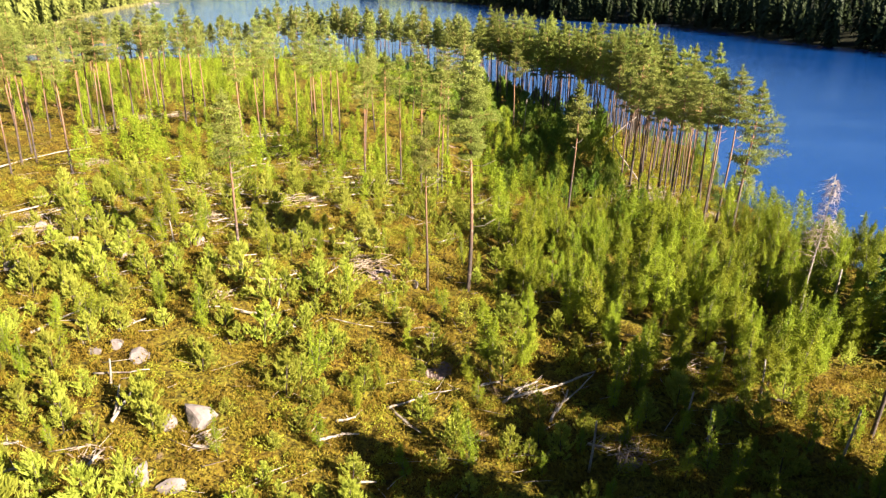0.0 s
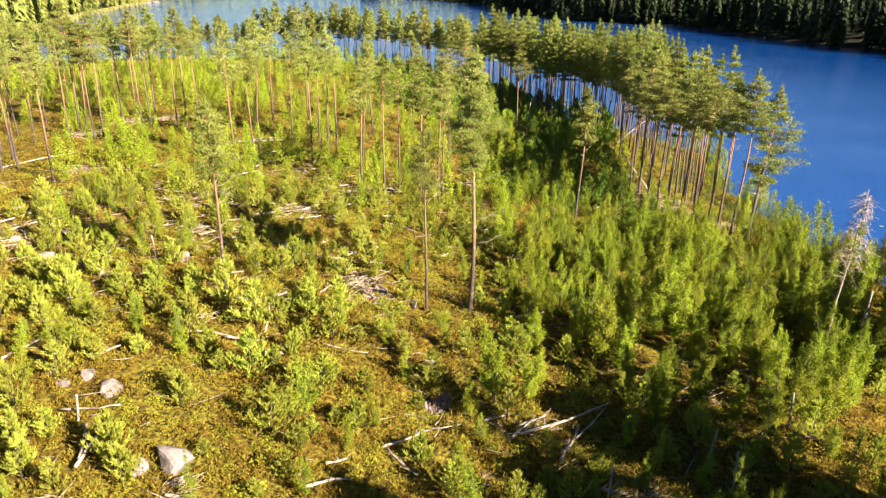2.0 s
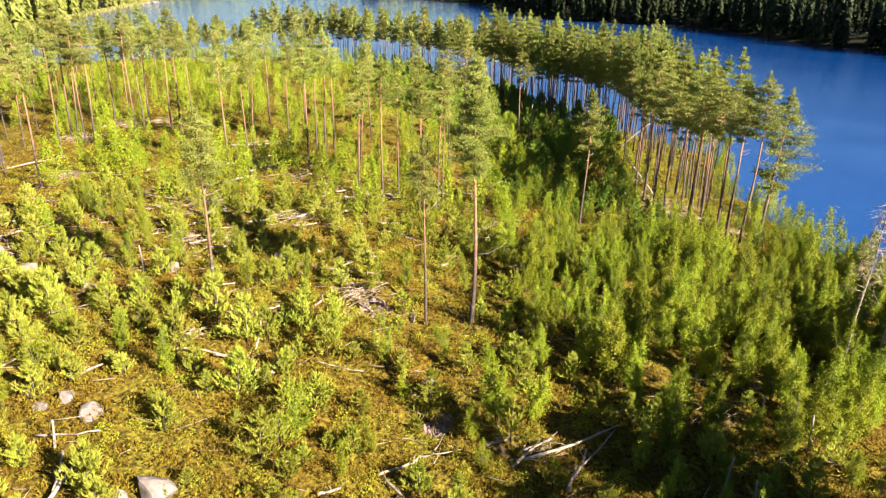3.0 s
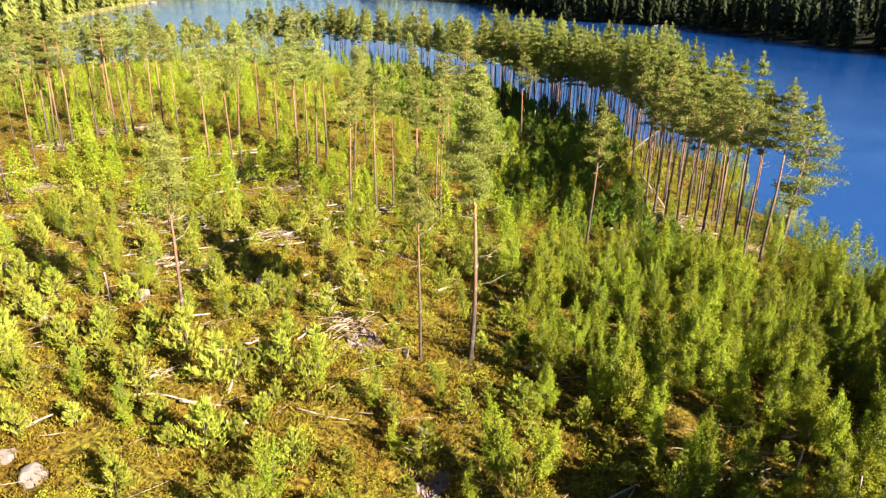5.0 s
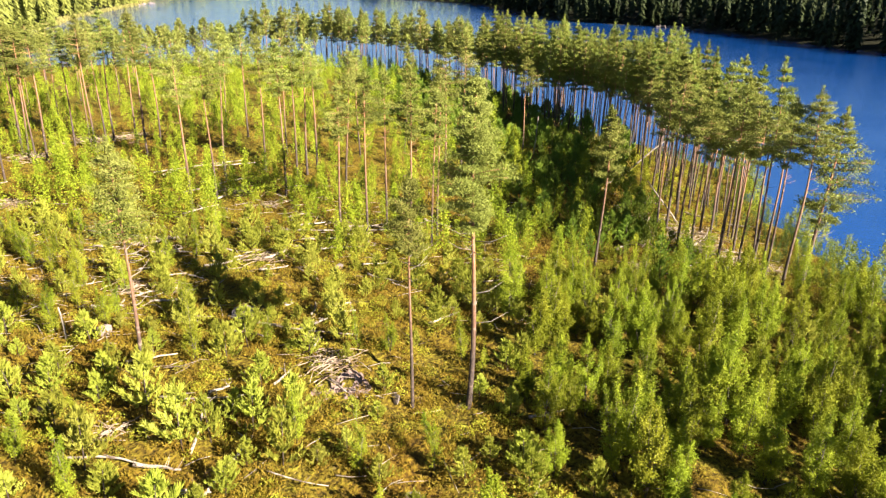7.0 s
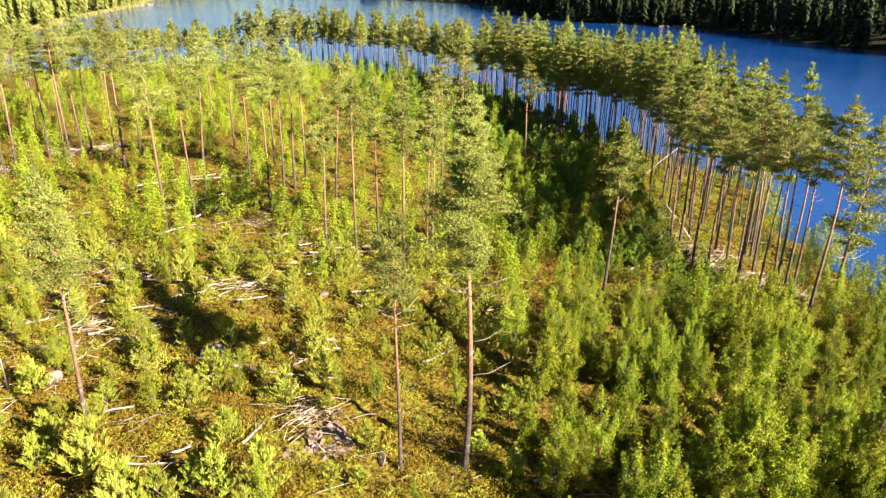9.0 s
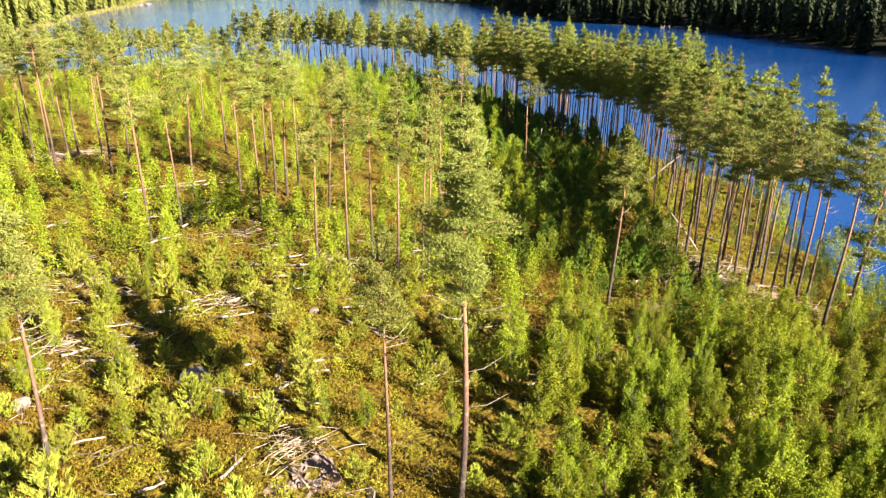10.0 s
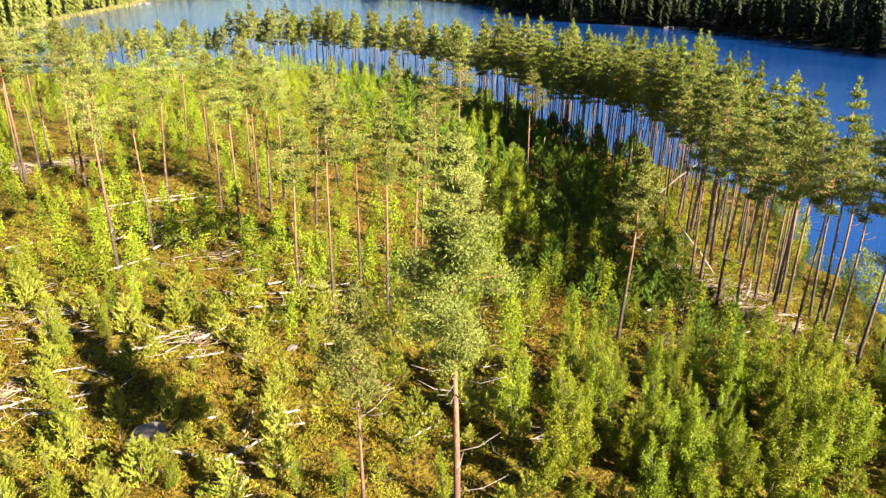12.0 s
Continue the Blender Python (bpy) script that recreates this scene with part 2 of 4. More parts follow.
water = new("water", mesh_np("water", [(-1500, -500, WATER_Z), (1500, -500, WATER_Z), (1500, 2500, WATER_Z), (-1500, 2500, WATER_Z)], [(0, 1, 2, 3)], M_WATER))
tagged(water, "calm deep blue lake water with light ripples", "water", kind="structure")


# ---- shapes ----
def tube(path, radii, sides=7):
    """A tapered tube along a path; returns vertices and triangles."""
    path = np.asarray(path, float)
    V, F = [], []
    n = len(path)
    for i in range(n):
        d = path[min(i + 1, n - 1)] - path[max(i - 1, 0)]
        d = d / (np.linalg.norm(d) + 1e-9)
        a = np.cross(d, (0.3, 0.9, 0.2) if abs(d[2]) > 0.7 else (0, 0, 1))
        a /= np.linalg.norm(a)
        b = np.cross(d, a)
        for k in range(sides):
            w = 2 * math.pi * k / sides
            V.append(path[i] + radii[i] * (math.cos(w) * a + math.sin(w) * b))
    for i in range(n - 1):
        for k in range(sides):
            p, q = i * sides + k, i * sides + (k + 1) % sides
            F += [(p, q, q + sides), (p, q + sides, p + sides)]
    for base, sgn in ((0, -1), ((n - 1) * sides, 1)):
        for k in range(1, sides - 1):
            F.append((base, base + k, base + k + 1) if sgn > 0 else (base, base + k + 1, base + k))
    return V, F


class Soup:
    """Gathers tubes and the like into one mesh."""

    def __init__(self):
        self.v, self.f = [], []

    def add(self, vf):
        o = len(self.v)
        self.v += list(vf[0])
        self.f += [tuple(i + o for i in t) for t in vf[1]]

    def mesh(self, name, mat, smooth=True):
        return mesh_np(name, np.array(self.v), np.array(self.f), mat, smooth)


def blades(r, centres, outward, count, length, width, spread):
    """Loose triangles round each centre, leaning to outward: needles, shoots or leaves."""
    c = np.repeat(np.asarray(centres, float), count, axis=0)
    o = np.repeat(np.asarray(outward, float), count, axis=0)
    n = len(c)
    d = o + spread * r.standard_normal((n, 3))
    d /= np.linalg.norm(d, axis=1)[:, None] + 1e-9
    s = np.cross(d, r.standard_normal((n, 3)))
    s /= np.linalg.norm(s, axis=1)[:, None] + 1e-9
    L = (length * r.uniform(0.6, 1.3, n))[:, None]
    W = (width * r.uniform(0.6, 1.3, n))[:, None]
    v = np.stack([c - s * W * 0.5, c + s * W * 0.5 + d * L * 0.15, c + d * L], 1).reshape(-1, 3)
    return v, np.arange(3 * n).reshape(-1, 3)


# ---- trees: one maker for each kind ----
def pine_thing(seed, tall=15.5, clear=9.5, reach=1.7, radius=0.15, whorls=16, tufts=9, blade=3, tuft_len=0.34, stubs=7, label="", lopsided=0.0, lone_tree=False, slim=0.5, needles=None):
    """A Scots pine: bare stem with dead stubs, limbs and a crown of needle clumps."""
    r = np.random.default_rng(seed)
    top = new("pine_tree")
    ph = r.uniform(0, 6, 2)
    bend = r.uniform(0.05, 0.22)

    def stem(z):
        return np.array([bend * math.sin(z * 0.33 + ph[0]) - bend * math.sin(ph[0]), bend * math.sin(z * 0.27 + ph[1]) - bend * math.sin(ph[1]), z])
    zs = np.concatenate([[-0.4, 0.15, 0.8], np.linspace(2, tall - 0.3, 11)])
    rad = [radius * (1.35 if z < 0.1 else 1.1 if z < 0.5 else 1.0) * max(0.12, 1 - 0.86 * (max(z, 0) / tall) ** 1.1) for z in zs]
    s = Soup()
    s.add(tube([stem(z) for z in zs], rad, 8))
    cen, out = [], []
    for i in range(whorls):
        u = (i + r.uniform(0, 0.35)) / whorls
        z = clear + (tall - clear) * u
        prof = (0.55 + 1.8 * u) if u < 0.25 else max(0.10, 1 - ((u - 0.25) / 0.8) ** 1.5)
        for k in range(r.integers(3, 6)):
            w = r.uniform(0, 2 * math.pi)
            L = reach * prof * r.uniform(0.5, 1.3) * (1 + lopsided * math.cos(w))
            rise = r.uniform(-0.15, 0.15) + 0.3 * u
            a = stem(z)
            d = np.array([math.cos(w), math.sin(w), 0])
            side = np.array([-d[1], d[0], 0])
            mid = a + d * L * 0.55 + np.array([0, 0, L * rise * 0.35])
            end = a + d * L + np.array([0, 0, L * rise])
            s.add(tube([a, end], [0.035, 0.008], 3))
            steps = (0.4, 0.7, 0.97) if L > 0.8 else (0.55, 0.95)
            for t in steps:
                p = a + (mid - a) * min(t, 0.55) / 0.55 + (end - mid) * max(0, t - 0.55) / 0.45
                p = p + side * r.normal(0, 0.12) * L
                size = (0.10 + 0.09 * L) * r.uniform(0.7, 1.25)
                cen += list(p + r.standard_normal((tufts, 3)) * np.array([size, size, size * 0.45]))
                out += [d * 0.45 + np.array([0, 0, 0.5])] * tufts
    for k in range(3 * tufts):
        h = r.uniform(0, 1)
        cen.append(stem(tall + 0.35 - 1.3 * h) + r.normal(0, 0.03 + 0.16 * h, 3)), out.append((r.normal(0, 0.3), r.normal(0, 0.3), 1))
    for k in range(stubs):
        z = clear * r.uniform(0.45, 1.0) if k % 2 else clear * r.uniform(0.85, 1.0)
        w, L = r.uniform(0, 2 * math.pi), r.uniform(0.3, 1.8 if lone_tree else 1.1)
        a = stem(z)
        d = np.array([math.cos(w), math.sin(w), 0])
        q = Soup() if lone_tree else s
        q.add(tube([a, a + d * L * 0.5 + (0, 0, 0.05 * L), a + d * L + (0, 0, 0.35 * L)], [0.028, 0.018, 0.006], 4))
        if lone_tree:
            part("dead_branch", q.mesh("dead_branch", M_SNAG), top, "bare grey dead branch")
    part("trunk", s.mesh("pine_trunk", M_BARK), top, "grey-brown bark turning orange upwards")
    v, f = blades(r, cen, out, blade, tuft_len, tuft_len * slim, 0.8)
    part("crown", mesh_np("pine_crown", v, f, needles or M_PINE), top, "olive green clumps of long needles")
    return tagged(top, label or "tall thin pine with orange bark and a high crown", "tree")


def birch_thing(seed, tall=3.6, reach=0.75, leaves=2300, size=0.1):
    """A young birch: a few thin stems, steep boughs and sprays of small leaves with gaps between."""
    r = np.random.default_rng(seed)
    top = new("young_birch")
    wood, cen = Soup(), []
    stems = int(r.integers(2, 5))
    for k in range(stems):
        w, lean = r.uniform(0, 6.28), r.uniform(0.03, 0.10) + 0.09 * (k > 0)
        H = tall * (1 if k == 0 else r.uniform(0.55, 0.92))
        d = np.array([math.cos(w) * lean, math.sin(w) * lean, 1])
        wood.add(tube([np.array([0, 0, -0.15]), d * H * 0.5, d * H + (0.1 * math.sin(w), 0, 0)], [0.03, 0.018, 0.005], 4))
        boughs = 22 if k == 0 else 13
        for j in range(boughs):
            u = (j + r.uniform(0, 1)) / boughs
            L = reach * ((0.65 + 0.9 * u) if u < 0.3 else ((1.04 - u) / 0.74) ** 0.9) * r.uniform(0.45, 1.25)
            q = r.uniform(0, 6.28)
            a = d * H * (0.06 + 0.88 * u)
            e = a + np.array([math.cos(q) * L, math.sin(q) * L, 0.95 * L + 0.12])
            wood.add(tube([a, e], [0.011, 0.003], 3))
            n = max(10, int(leaves / 46 * (0.35 + L / reach * 0.75)))
            t = r.uniform(0.25, 1.12, n)[:, None] ** 0.7
            cen.append(a + (e - a) * t + r.normal(0, 1, (n, 3)) * np.array([0.065, 0.065, 0.10]) * (0.5 + t))
        n = leaves // 40
        cen.append(d * H * r.uniform(0.86, 1.06, n)[:, None] + r.normal(0, 0.045, (n, 3)))
    part("stem", wood.mesh("birch_stem", M_BIRCHBARK), top)
    cen = np.concatenate(cen)
    v, f = blades(r, cen, np.tile([0, 0, 0.25], (len(cen), 1)), 1, size, size * 0.72, 1.0)
    part("crown", mesh_np("birch_crown", v, f, M_BIRCH), top, "bright yellow-green leaves")
    return tagged(top, "young birch with bright yellow-green leaves", "tree")


def sapling_arrays(r, tall, tiers, blade, length, slim=0.29):
    """Needle shoots of a young conifer in whorls with gaps between, tipped with upright candles."""
    cen, out = [], []
    for i in range(tiers):
        u = (i + 0.3) / tiers
        z = tall * (0.10 + 0.84 * u)
        L = tall * 0.29 * (1 - u) ** 0.85 + 0.06
        for k in range(6):
            w = r.uniform(0, 6.28)
            reach = L * r.uniform(0.7, 1.25)
            for t in (0.4, 0.7, 0.95, 1.1):
                cen.append((math.cos(w) * reach * t, math.sin(w) * reach * t, z + reach * t * t * 0.6))
                out.append((math.cos(w) * 0.55, math.sin(w) * 0.55, 0.6 + 0.9 * t))
    for k in range(5):
        cen.append((0, 0, tall * (0.84 + 0.04 * k))), out.append((0, 0, 2.2))
    return blades(r, cen, out, blade, length, length * slim, 0.42)


def sapling_thing(seed, tall=1.9, mat=None, name="pine_sapling", label="knee-high to man-high young pine with pale green shoots", tiers=7, blade=10):
    r = np.random.default_rng(seed)
    top = new(name)
    s = Soup()
    s.add(tube([(0, 0, -0.1), (0.02, 0, tall * 0.5), (0, 0, tall * 0.95)], [0.03, 0.02, 0.006], 5))
    part("stem", s.mesh("sapling_stem", M_BARK), top)
    v, f = sapling_arrays(r, tall, tiers, blade, 0.05 * tall + 0.13, 0.22)
    part("crown", mesh_np("sapling_crown", v, f, mat or M_SAPLING), top)
    return tagged(top, label, "tree")


def plant(masters, used, x, y, size=1.0, turn=0.0, pick=0, lean=(0, 0), sink=0.05):
    """Set a master, or a copy of it, on the ground."""
    ob = masters[pick % len(masters)]
    m = pose(x, y, hz(x, y) - sink, lean[0], lean[1], turn)
    if ob not in used:
        used.add(ob)
        ob.matrix_basis = m @ Matrix.Scale(size, 4)
        return ob
    return copy_thing(ob, m @ Matrix.Scale(size / ob.scale.x, 4))


used = set()

# ---- pines that stand alone on the clearing ----
lone = [
    pine_thing(11, 16.9, 10.0, 1.42, 0.16, 19, 250, 1, 0.13, 16, "tall lone pine with bare dead limbs under a dense crown", 0, True, 0.30),
    pine_thing(12, 12.3, 8.7, 0.95, 0.10, 12, 130, 1, 0.14, 9, "slim lone pine with a short narrow crown", 0, True, 0.30),
    pine_thing(13, 12.7, 8.3, 1.25, 0.12, 14, 72, 1, 0.16, 11, "lone pine with a thin greyish see-through crown", 0, True, 0.28),
    pine_thing(14, 12.7, 7.7, 1.25, 0.12, 14, 80, 1, 0.2, 3, "lone pine beside young birches", 0, True, 0.32),
    pine_thing(15, 14.1, 5.6, 2.0, 0.16, 15, 64, 1, 0.24, 10, "broad crooked pine leaning over the lake shore", 0.3, True, 0.32),
]
for pick, x, y, turn, lean in ((0, 1.6, 44.5, 40, (0, 0.3)), (1, -1.3, 44.1, 10, (0, 0)), (2, -13.8, 41.2, 70, (0, 0)), (3, 11.0, 66.3, 0, (0, -0.6)), (4, 27.3, 66.2, 0, (0, 2.5))):
    plant(lone, used, x, y, 1.0, turn, pick, lean)

stand = [pine_thing(20 + k, 15.2 + 0.5 * (k % 3), 10.1 + 0.5 * (k % 2), 1.35 + 0.15 * (k % 4), 0.12 + 0.012 * (k % 3), 11, 56, 1, 0.2, 6,
                    "tall slender pine kept when the wood was cut", slim=0.34) for k in range(6)]
MID = [(-22.0, 67.1), (-21.4, 71.0), (-34.0, 84.6), (-40.1, 89.6), (-39.7, 84.8), (-40.7, 85.7), (-23.0, 77.6), (-20.1, 80.9), (-16.3, 74.7),
       (-17.2, 82.0), (-16.2, 82.2), (-9.2, 65.1), (-11.7, 79.7), (-7.2, 65.6), (-6.4, 70.6), (-3.9, 66.5), (-2.3, 68.1), (-1.9, 69.0), (-2.1, 82.1),
       (6.2, 96.3), (-20.3, 89.5), (-15.7, 84.3), (-12.5, 92.0), (-8.0, 97.0), (-1.0, 93.5), (-26.5, 95.0), (-31.0, 100.0)]
LEFT = [(-43.6, 64.0), (-43.0, 65.5), (-42.6, 60.8), (-47.1, 74.9), (-36.6, 60.9), (-41.5, 72.4), (-46.1, 82.2), (-44.0, 80.0), (-42.6, 79.0),
        (-42.0, 79.8), (-43.0, 86.6), (-39.7, 87.2), (-36.7, 88.1), (-34.4, 88.9), (-45.2, 68.2), (-48.0, 70.5), (-46.5, 62.0), (-49.5, 66.0), (-51.0, 78.0)]
SHORE = [(17.7, 75.1), (19.1, 77.4), (19.2, 73.1), (19.6, 70.4), (22.3, 74.4), (21.9, 70.3), (24.0, 72.9), (23.1, 68.9), (24.3, 68.9),
         (24.5, 66.6), (25.3, 65.1), (19.3, 91.0), (21.4, 94.3), (22.1, 91.6), (22.7, 87.9), (25.0, 76.5), (26.4, 72.0)]
r = np.random.default_rng(5)
for group, spots in (("pines over the birch thicket", MID), ("pines at the edge of the old stand", LEFT), ("pines along the lake shore", SHORE)):
    for i, (x, y) in enumerate(spots):
        ob = plant(stand, used, x, y, r.uniform(0.77, 0.93) * (1.08 if x > 15 else 1.0), r.uniform(0, 360), int(r.integers(0, 6)), (r.normal(0, 0.8), r.normal(0, 0.8)))
        tagged(ob, "", "", group)


def scatter(r, n, box, keep, gap, taken):
    """Random spots in a box that keep() allows, gap metres apart."""
    out = []
    for _ in range(n * 40):
        if len(out) >= n:
            break
        x, y = r.uniform(box[0], box[1]), r.uniform(box[2], box[3])
        if not keep(x, y):
            continue
        if any((x - a) ** 2 + (y - b) ** 2 < gap * gap for a, b in taken):
            continue
        taken.append((x, y)), out.append((x, y))
    return out


def dist(x, y):
    return float(lake_distance(np.array([x]), np.array([y]))[0])


# the belt of shore pines and the stand behind the thicket
belt_masters = [pine_thing(40 + k, 15.2 + 0.7 * (k % 3), 7.7 + 0.28 * k, 1.1 + 0.13 * (k % 3), 0.085 + 0.012 * (k % 3), 11, 44, 1, 0.24, 6,
                           "slender pine with reddish bark in the shore belt", slim=0.38, needles=M_SHOREPINE) for k in range(6)]
far_belt = [pine_thing(50 + k, 15.2 + 0.7 * (k % 3), 8.6 + 0.5 * (k % 2), 1.35 + 0.2 * (k % 3), 0.11, 10, 16, 1, 0.42, 3,
                       "slender pine with reddish bark at the end of the shore belt", slim=0.5) for k in range(4)]
taken = MID + LEFT + SHORE
spots = scatter(r, 128, (-8, 36, 70, 142), lambda x, y: 0.5 < dist(x, y) < 13 and x > 11 - (y - 100) * 0.5 and y > 76 - (x - 20) * 0.6 and x < 27.5, 1.3, taken)
spots += scatter(r, 34, (6, 29, 108, 138), lambda x, y: 0.5 < dist(x, y) < 11, 1.3, taken)
for x, y in spots:
    tagged(plant(belt_masters, used, x, y, r.uniform(0.84, 1.06), r.uniform(0, 360), int(r.integers(0, 6)), (r.normal(0, 1.6), r.normal(0, 1.6))), "", "", "pines of the shore belt")
for x, y in scatter(r, 125, (-62, 14, 130, 222), lambda x, y: 0.8 < dist(x, y) < 13, 1.4, taken):
    tagged(plant(far_belt, used, x, y, r.uniform(0.74, 0.98), r.uniform(0, 360), int(r.integers(0, 4)), (r.normal(0, 1.6), r.normal(0, 1.6))), "", "", "pines of the shore belt")
spots = scatter(r, 22, (-72, -50, 60, 100), lambda x, y: True, 3.0, taken)
for x, y in spots:
    tagged(plant(belt_masters, used, x, y, r.uniform(0.7, 0.9), r.uniform(0, 360), int(r.integers(0, 6)), (r.normal(0, 0.8), r.normal(0, 0.8))), "", "", "pines of the old stand")
STAND_SPOTS = scatter(r, 85, (-128, -38, 150, 215), lambda x, y: 1.2 < dist(x, y) < 17, 2.6, taken)
STAND_SPOTS += scatter(r, 40, (-120, -58, 95, 185), lambda x, y: dist(x, y) > 5, 4.5, taken)

# dense spruces by the shore, which shade the near right of the clearing
def spruce_thing(seed, tall=14.0):
    r = np.random.default_rng(seed)
    top = new("spruce_tree")
    s = Soup()
    s.add(tube([(0, 0, -0.3), (0, 0, tall * 0.5), (0, 0, tall * 0.98)], [0.16, 0.1, 0.015], 7))
    part("trunk", s.mesh("spruce_trunk", M_SNAG), top)
    cen, out = [], []
    for i in range(16):
        u = (i + 0.2) / 16
        L = 2.3 * (1 - u) ** 0.85 + 0.1
        for k in range(8):
            w = r.uniform(0, 6.28)
            for t in np.linspace(0.25, 1.0, 4):
                cen.append((math.cos(w) * L * t, math.sin(w) * L * t, tall * (0.05 + 0.93 * u) - L * t * 0.28 + 0.1 * r.normal()))
                out.append((math.cos(w), math.sin(w), -0.15))
    v, f = blades(r, cen, out, 2, 1.0, 0.5, 0.5)
    part("crown", mesh_np("spruce_crown", v, f, M_SPRUCE), top, "dense dark green needles")
    return tagged(top, "dense dark green spruce on the lake shore", "tree", "shore spruces")


spruces = [spruce_thing(61, 13.5), spruce_thing(62, 15.5)]
for i, (x, y, s) in enumerate(((30.5, 44.0, 0.62), (32.5, 46.5, 0.5), (29.6, 39.5, 0.66), (33.0, 40.0, 0.8), (36.0, 43.0, 0.7))):
    plant(spruces, used, x, y, s, 37 * i, i)
wood_edge = scatter(r, 13, (18, 33, 8, 18.5), lambda x, y: x > 24.8 + 0.6 * (y - 24), 2.3, [])
wood_edge += scatter(r, 12, (22, 34, 15, 27), lambda x, y: x > 24.8 + 0.6 * (y - 24) and 0.54 * x + 0.84 * y < 37, 1.9, list(wood_edge))
wood_edge += scatter(r, 9, (16, 30, -6, 12), lambda x, y: x > 17 + 0.6 * (y - 9) and dist(x, y) > 2.5, 2.2, list(wood_edge))
for i, (x, y) in enumerate(wood_edge):
    if y > 12 and i % 2:
        plant(belt_masters, used, x, y, r.uniform(0.9, 1.15), 37 * i, i)
    else:
        plant(spruces, used, x, y, r.uniform(0.95, 1.25), 37 * i, i)
plant(stand, used, 23.9, 31.4, 0.9, 30, 1, (0, 2))
plant(stand, used, 25.6, 33.8, 0.95, 80, 3, (0, 1))


# ---- young trees ----
birches = [birch_thing(70 + k, 3.2 + 0.55 * (k % 4), 0.56 + 0.10 * (k % 3), 3200, 0.094) for k in range(8)]
thick_birches = [birch_thing(170 + k, 3.7 + 0.5 * (k % 4), 0.62 + 0.09 * (k % 3), 8200, 0.078) for k in range(6)]
saplings = [sapling_thing(90 + k, 1.4 + 0.3 * (k % 4)) for k in range(6)]
dark_sap = [sapling_thing(100 + k, 2.6 + 0.4 * k, M_SHADY, "spruce_sapling", "young dark green spruce in the shade of the shore pines", 9, 8) for k in range(3)]
taken2 = [(1.6, 44.5), (-1.3, 44.1), (-5.4, 45.6), (-4.5, 45.2), (-5.2, 44.0), (-11.2, 26.6), (-11.2, 25.0), (-12.0, 22.2), (-16.0, 30.4), (-17.8, 31.4), (-12.4, 51.0),
          (-12.2, 49.5), (5.2, 32.2), (7.0, 33.2), (8.8, 34.4), (6.2, 31.6), (8.0, 32.9), (-10.0, 50.0), (-7.5, 49.8), (-14.8, 26.6), (-15.0, 25.2), (-0.5, 37.2), (-2.2, 43.7), (0.3, 34.3)]
STONES = ((-11.2, 26.3), (-12.0, 22.2), (-16.0, 30.6), (-0.5, 37.5), (-12.4, 50.6), (-5.2, 45.0), (7.0, 33.4))


def thicket_right(x, y):
    e = ((x - 18.8) / 17) ** 2 + ((y - 50) / 13.5) ** 2
    if math.sin(x * 0.95 + 0.6 * y) * math.sin(y * 0.75 - 0.35 * x + 1) < -0.42:
        return False
    return e < 1 and dist(x, y) > 1.2 and x > 3.4 + max(0, 46 - y) * 0.5


near_b = scatter(r, 172, (3, 40, 33, 65), thicket_right, 1.1, taken2)
near_b += scatter(r, 32, (-34, -12, 44, 66), lambda x, y: ((x + 24) / 9) ** 2 + ((y - 56) / 10) ** 2 < 1, 1.3, taken2)
near_b += scatter(r, 52, (-24, 10, 17, 50), lambda x, y: True, 1.7, taken2)
near_b += scatter(r, 34, (9, 24, 23, 38), lambda x, y: True, 1.4, taken2)
near_b += scatter(r, 66, (23, 37, 56, 108), lambda x, y: 0.4 < dist(x, y) < (9 if y < 68 else 3.0), 0.9, taken2)
near_b += scatter(r, 58, (3, 22, 62, 104), lambda x, y: dist(x, y) > 10, 1.1, taken2)
near_b.sort(key=lambda p: p[1])
for x, y in near_b[:298]:
    dense = x > 3 and y > 33
    s = r.uniform(0.65, 1.25) if dense else r.uniform(0.43, 0.86)
    tagged(plant(thick_birches if dense else birches, used, x, y, s, r.uniform(0, 360), int(r.integers(0, 8)), (r.normal(0, 3), r.normal(0, 3))), "", "", "young birches")
young = scatter(r, 430, (-34, 26, 16, 64), lambda x, y: not thicket_right(x, y) and dist(x, y) > 2, 0.95, taken2)
young.sort(key=lambda p: p[1])
for x, y in young[:298]:
    tagged(plant(saplings, used, x, y, r.uniform(0.55, 1.5), r.uniform(0, 360), int(r.integers(0, 6)), (r.normal(0, 3), r.normal(0, 3))), "", "", "pine saplings")
for x, y in scatter(r, 80, (3, 26, 62, 112), lambda x, y: 6 < dist(x, y) < 26 and x < 19 and not (7 < x < 14.5 and y < 67.5), 1.2, taken2):
    tagged(plant(dark_sap, used, x, y, r.uniform(0.5, 1.1), r.uniform(0, 360), int(r.integers(0, 3))), "", "", "shaded young spruces")


for x, y in scatter(r, 44, (4, 17, 68, 96), lambda x, y: dist(x, y) > 9, 0.95, taken2):
    tagged(plant(dark_sap, used, x, y, r.uniform(0.7, 1.15), r.uniform(0, 360), int(r.integers(0, 3))), "", "", "shaded young spruces")


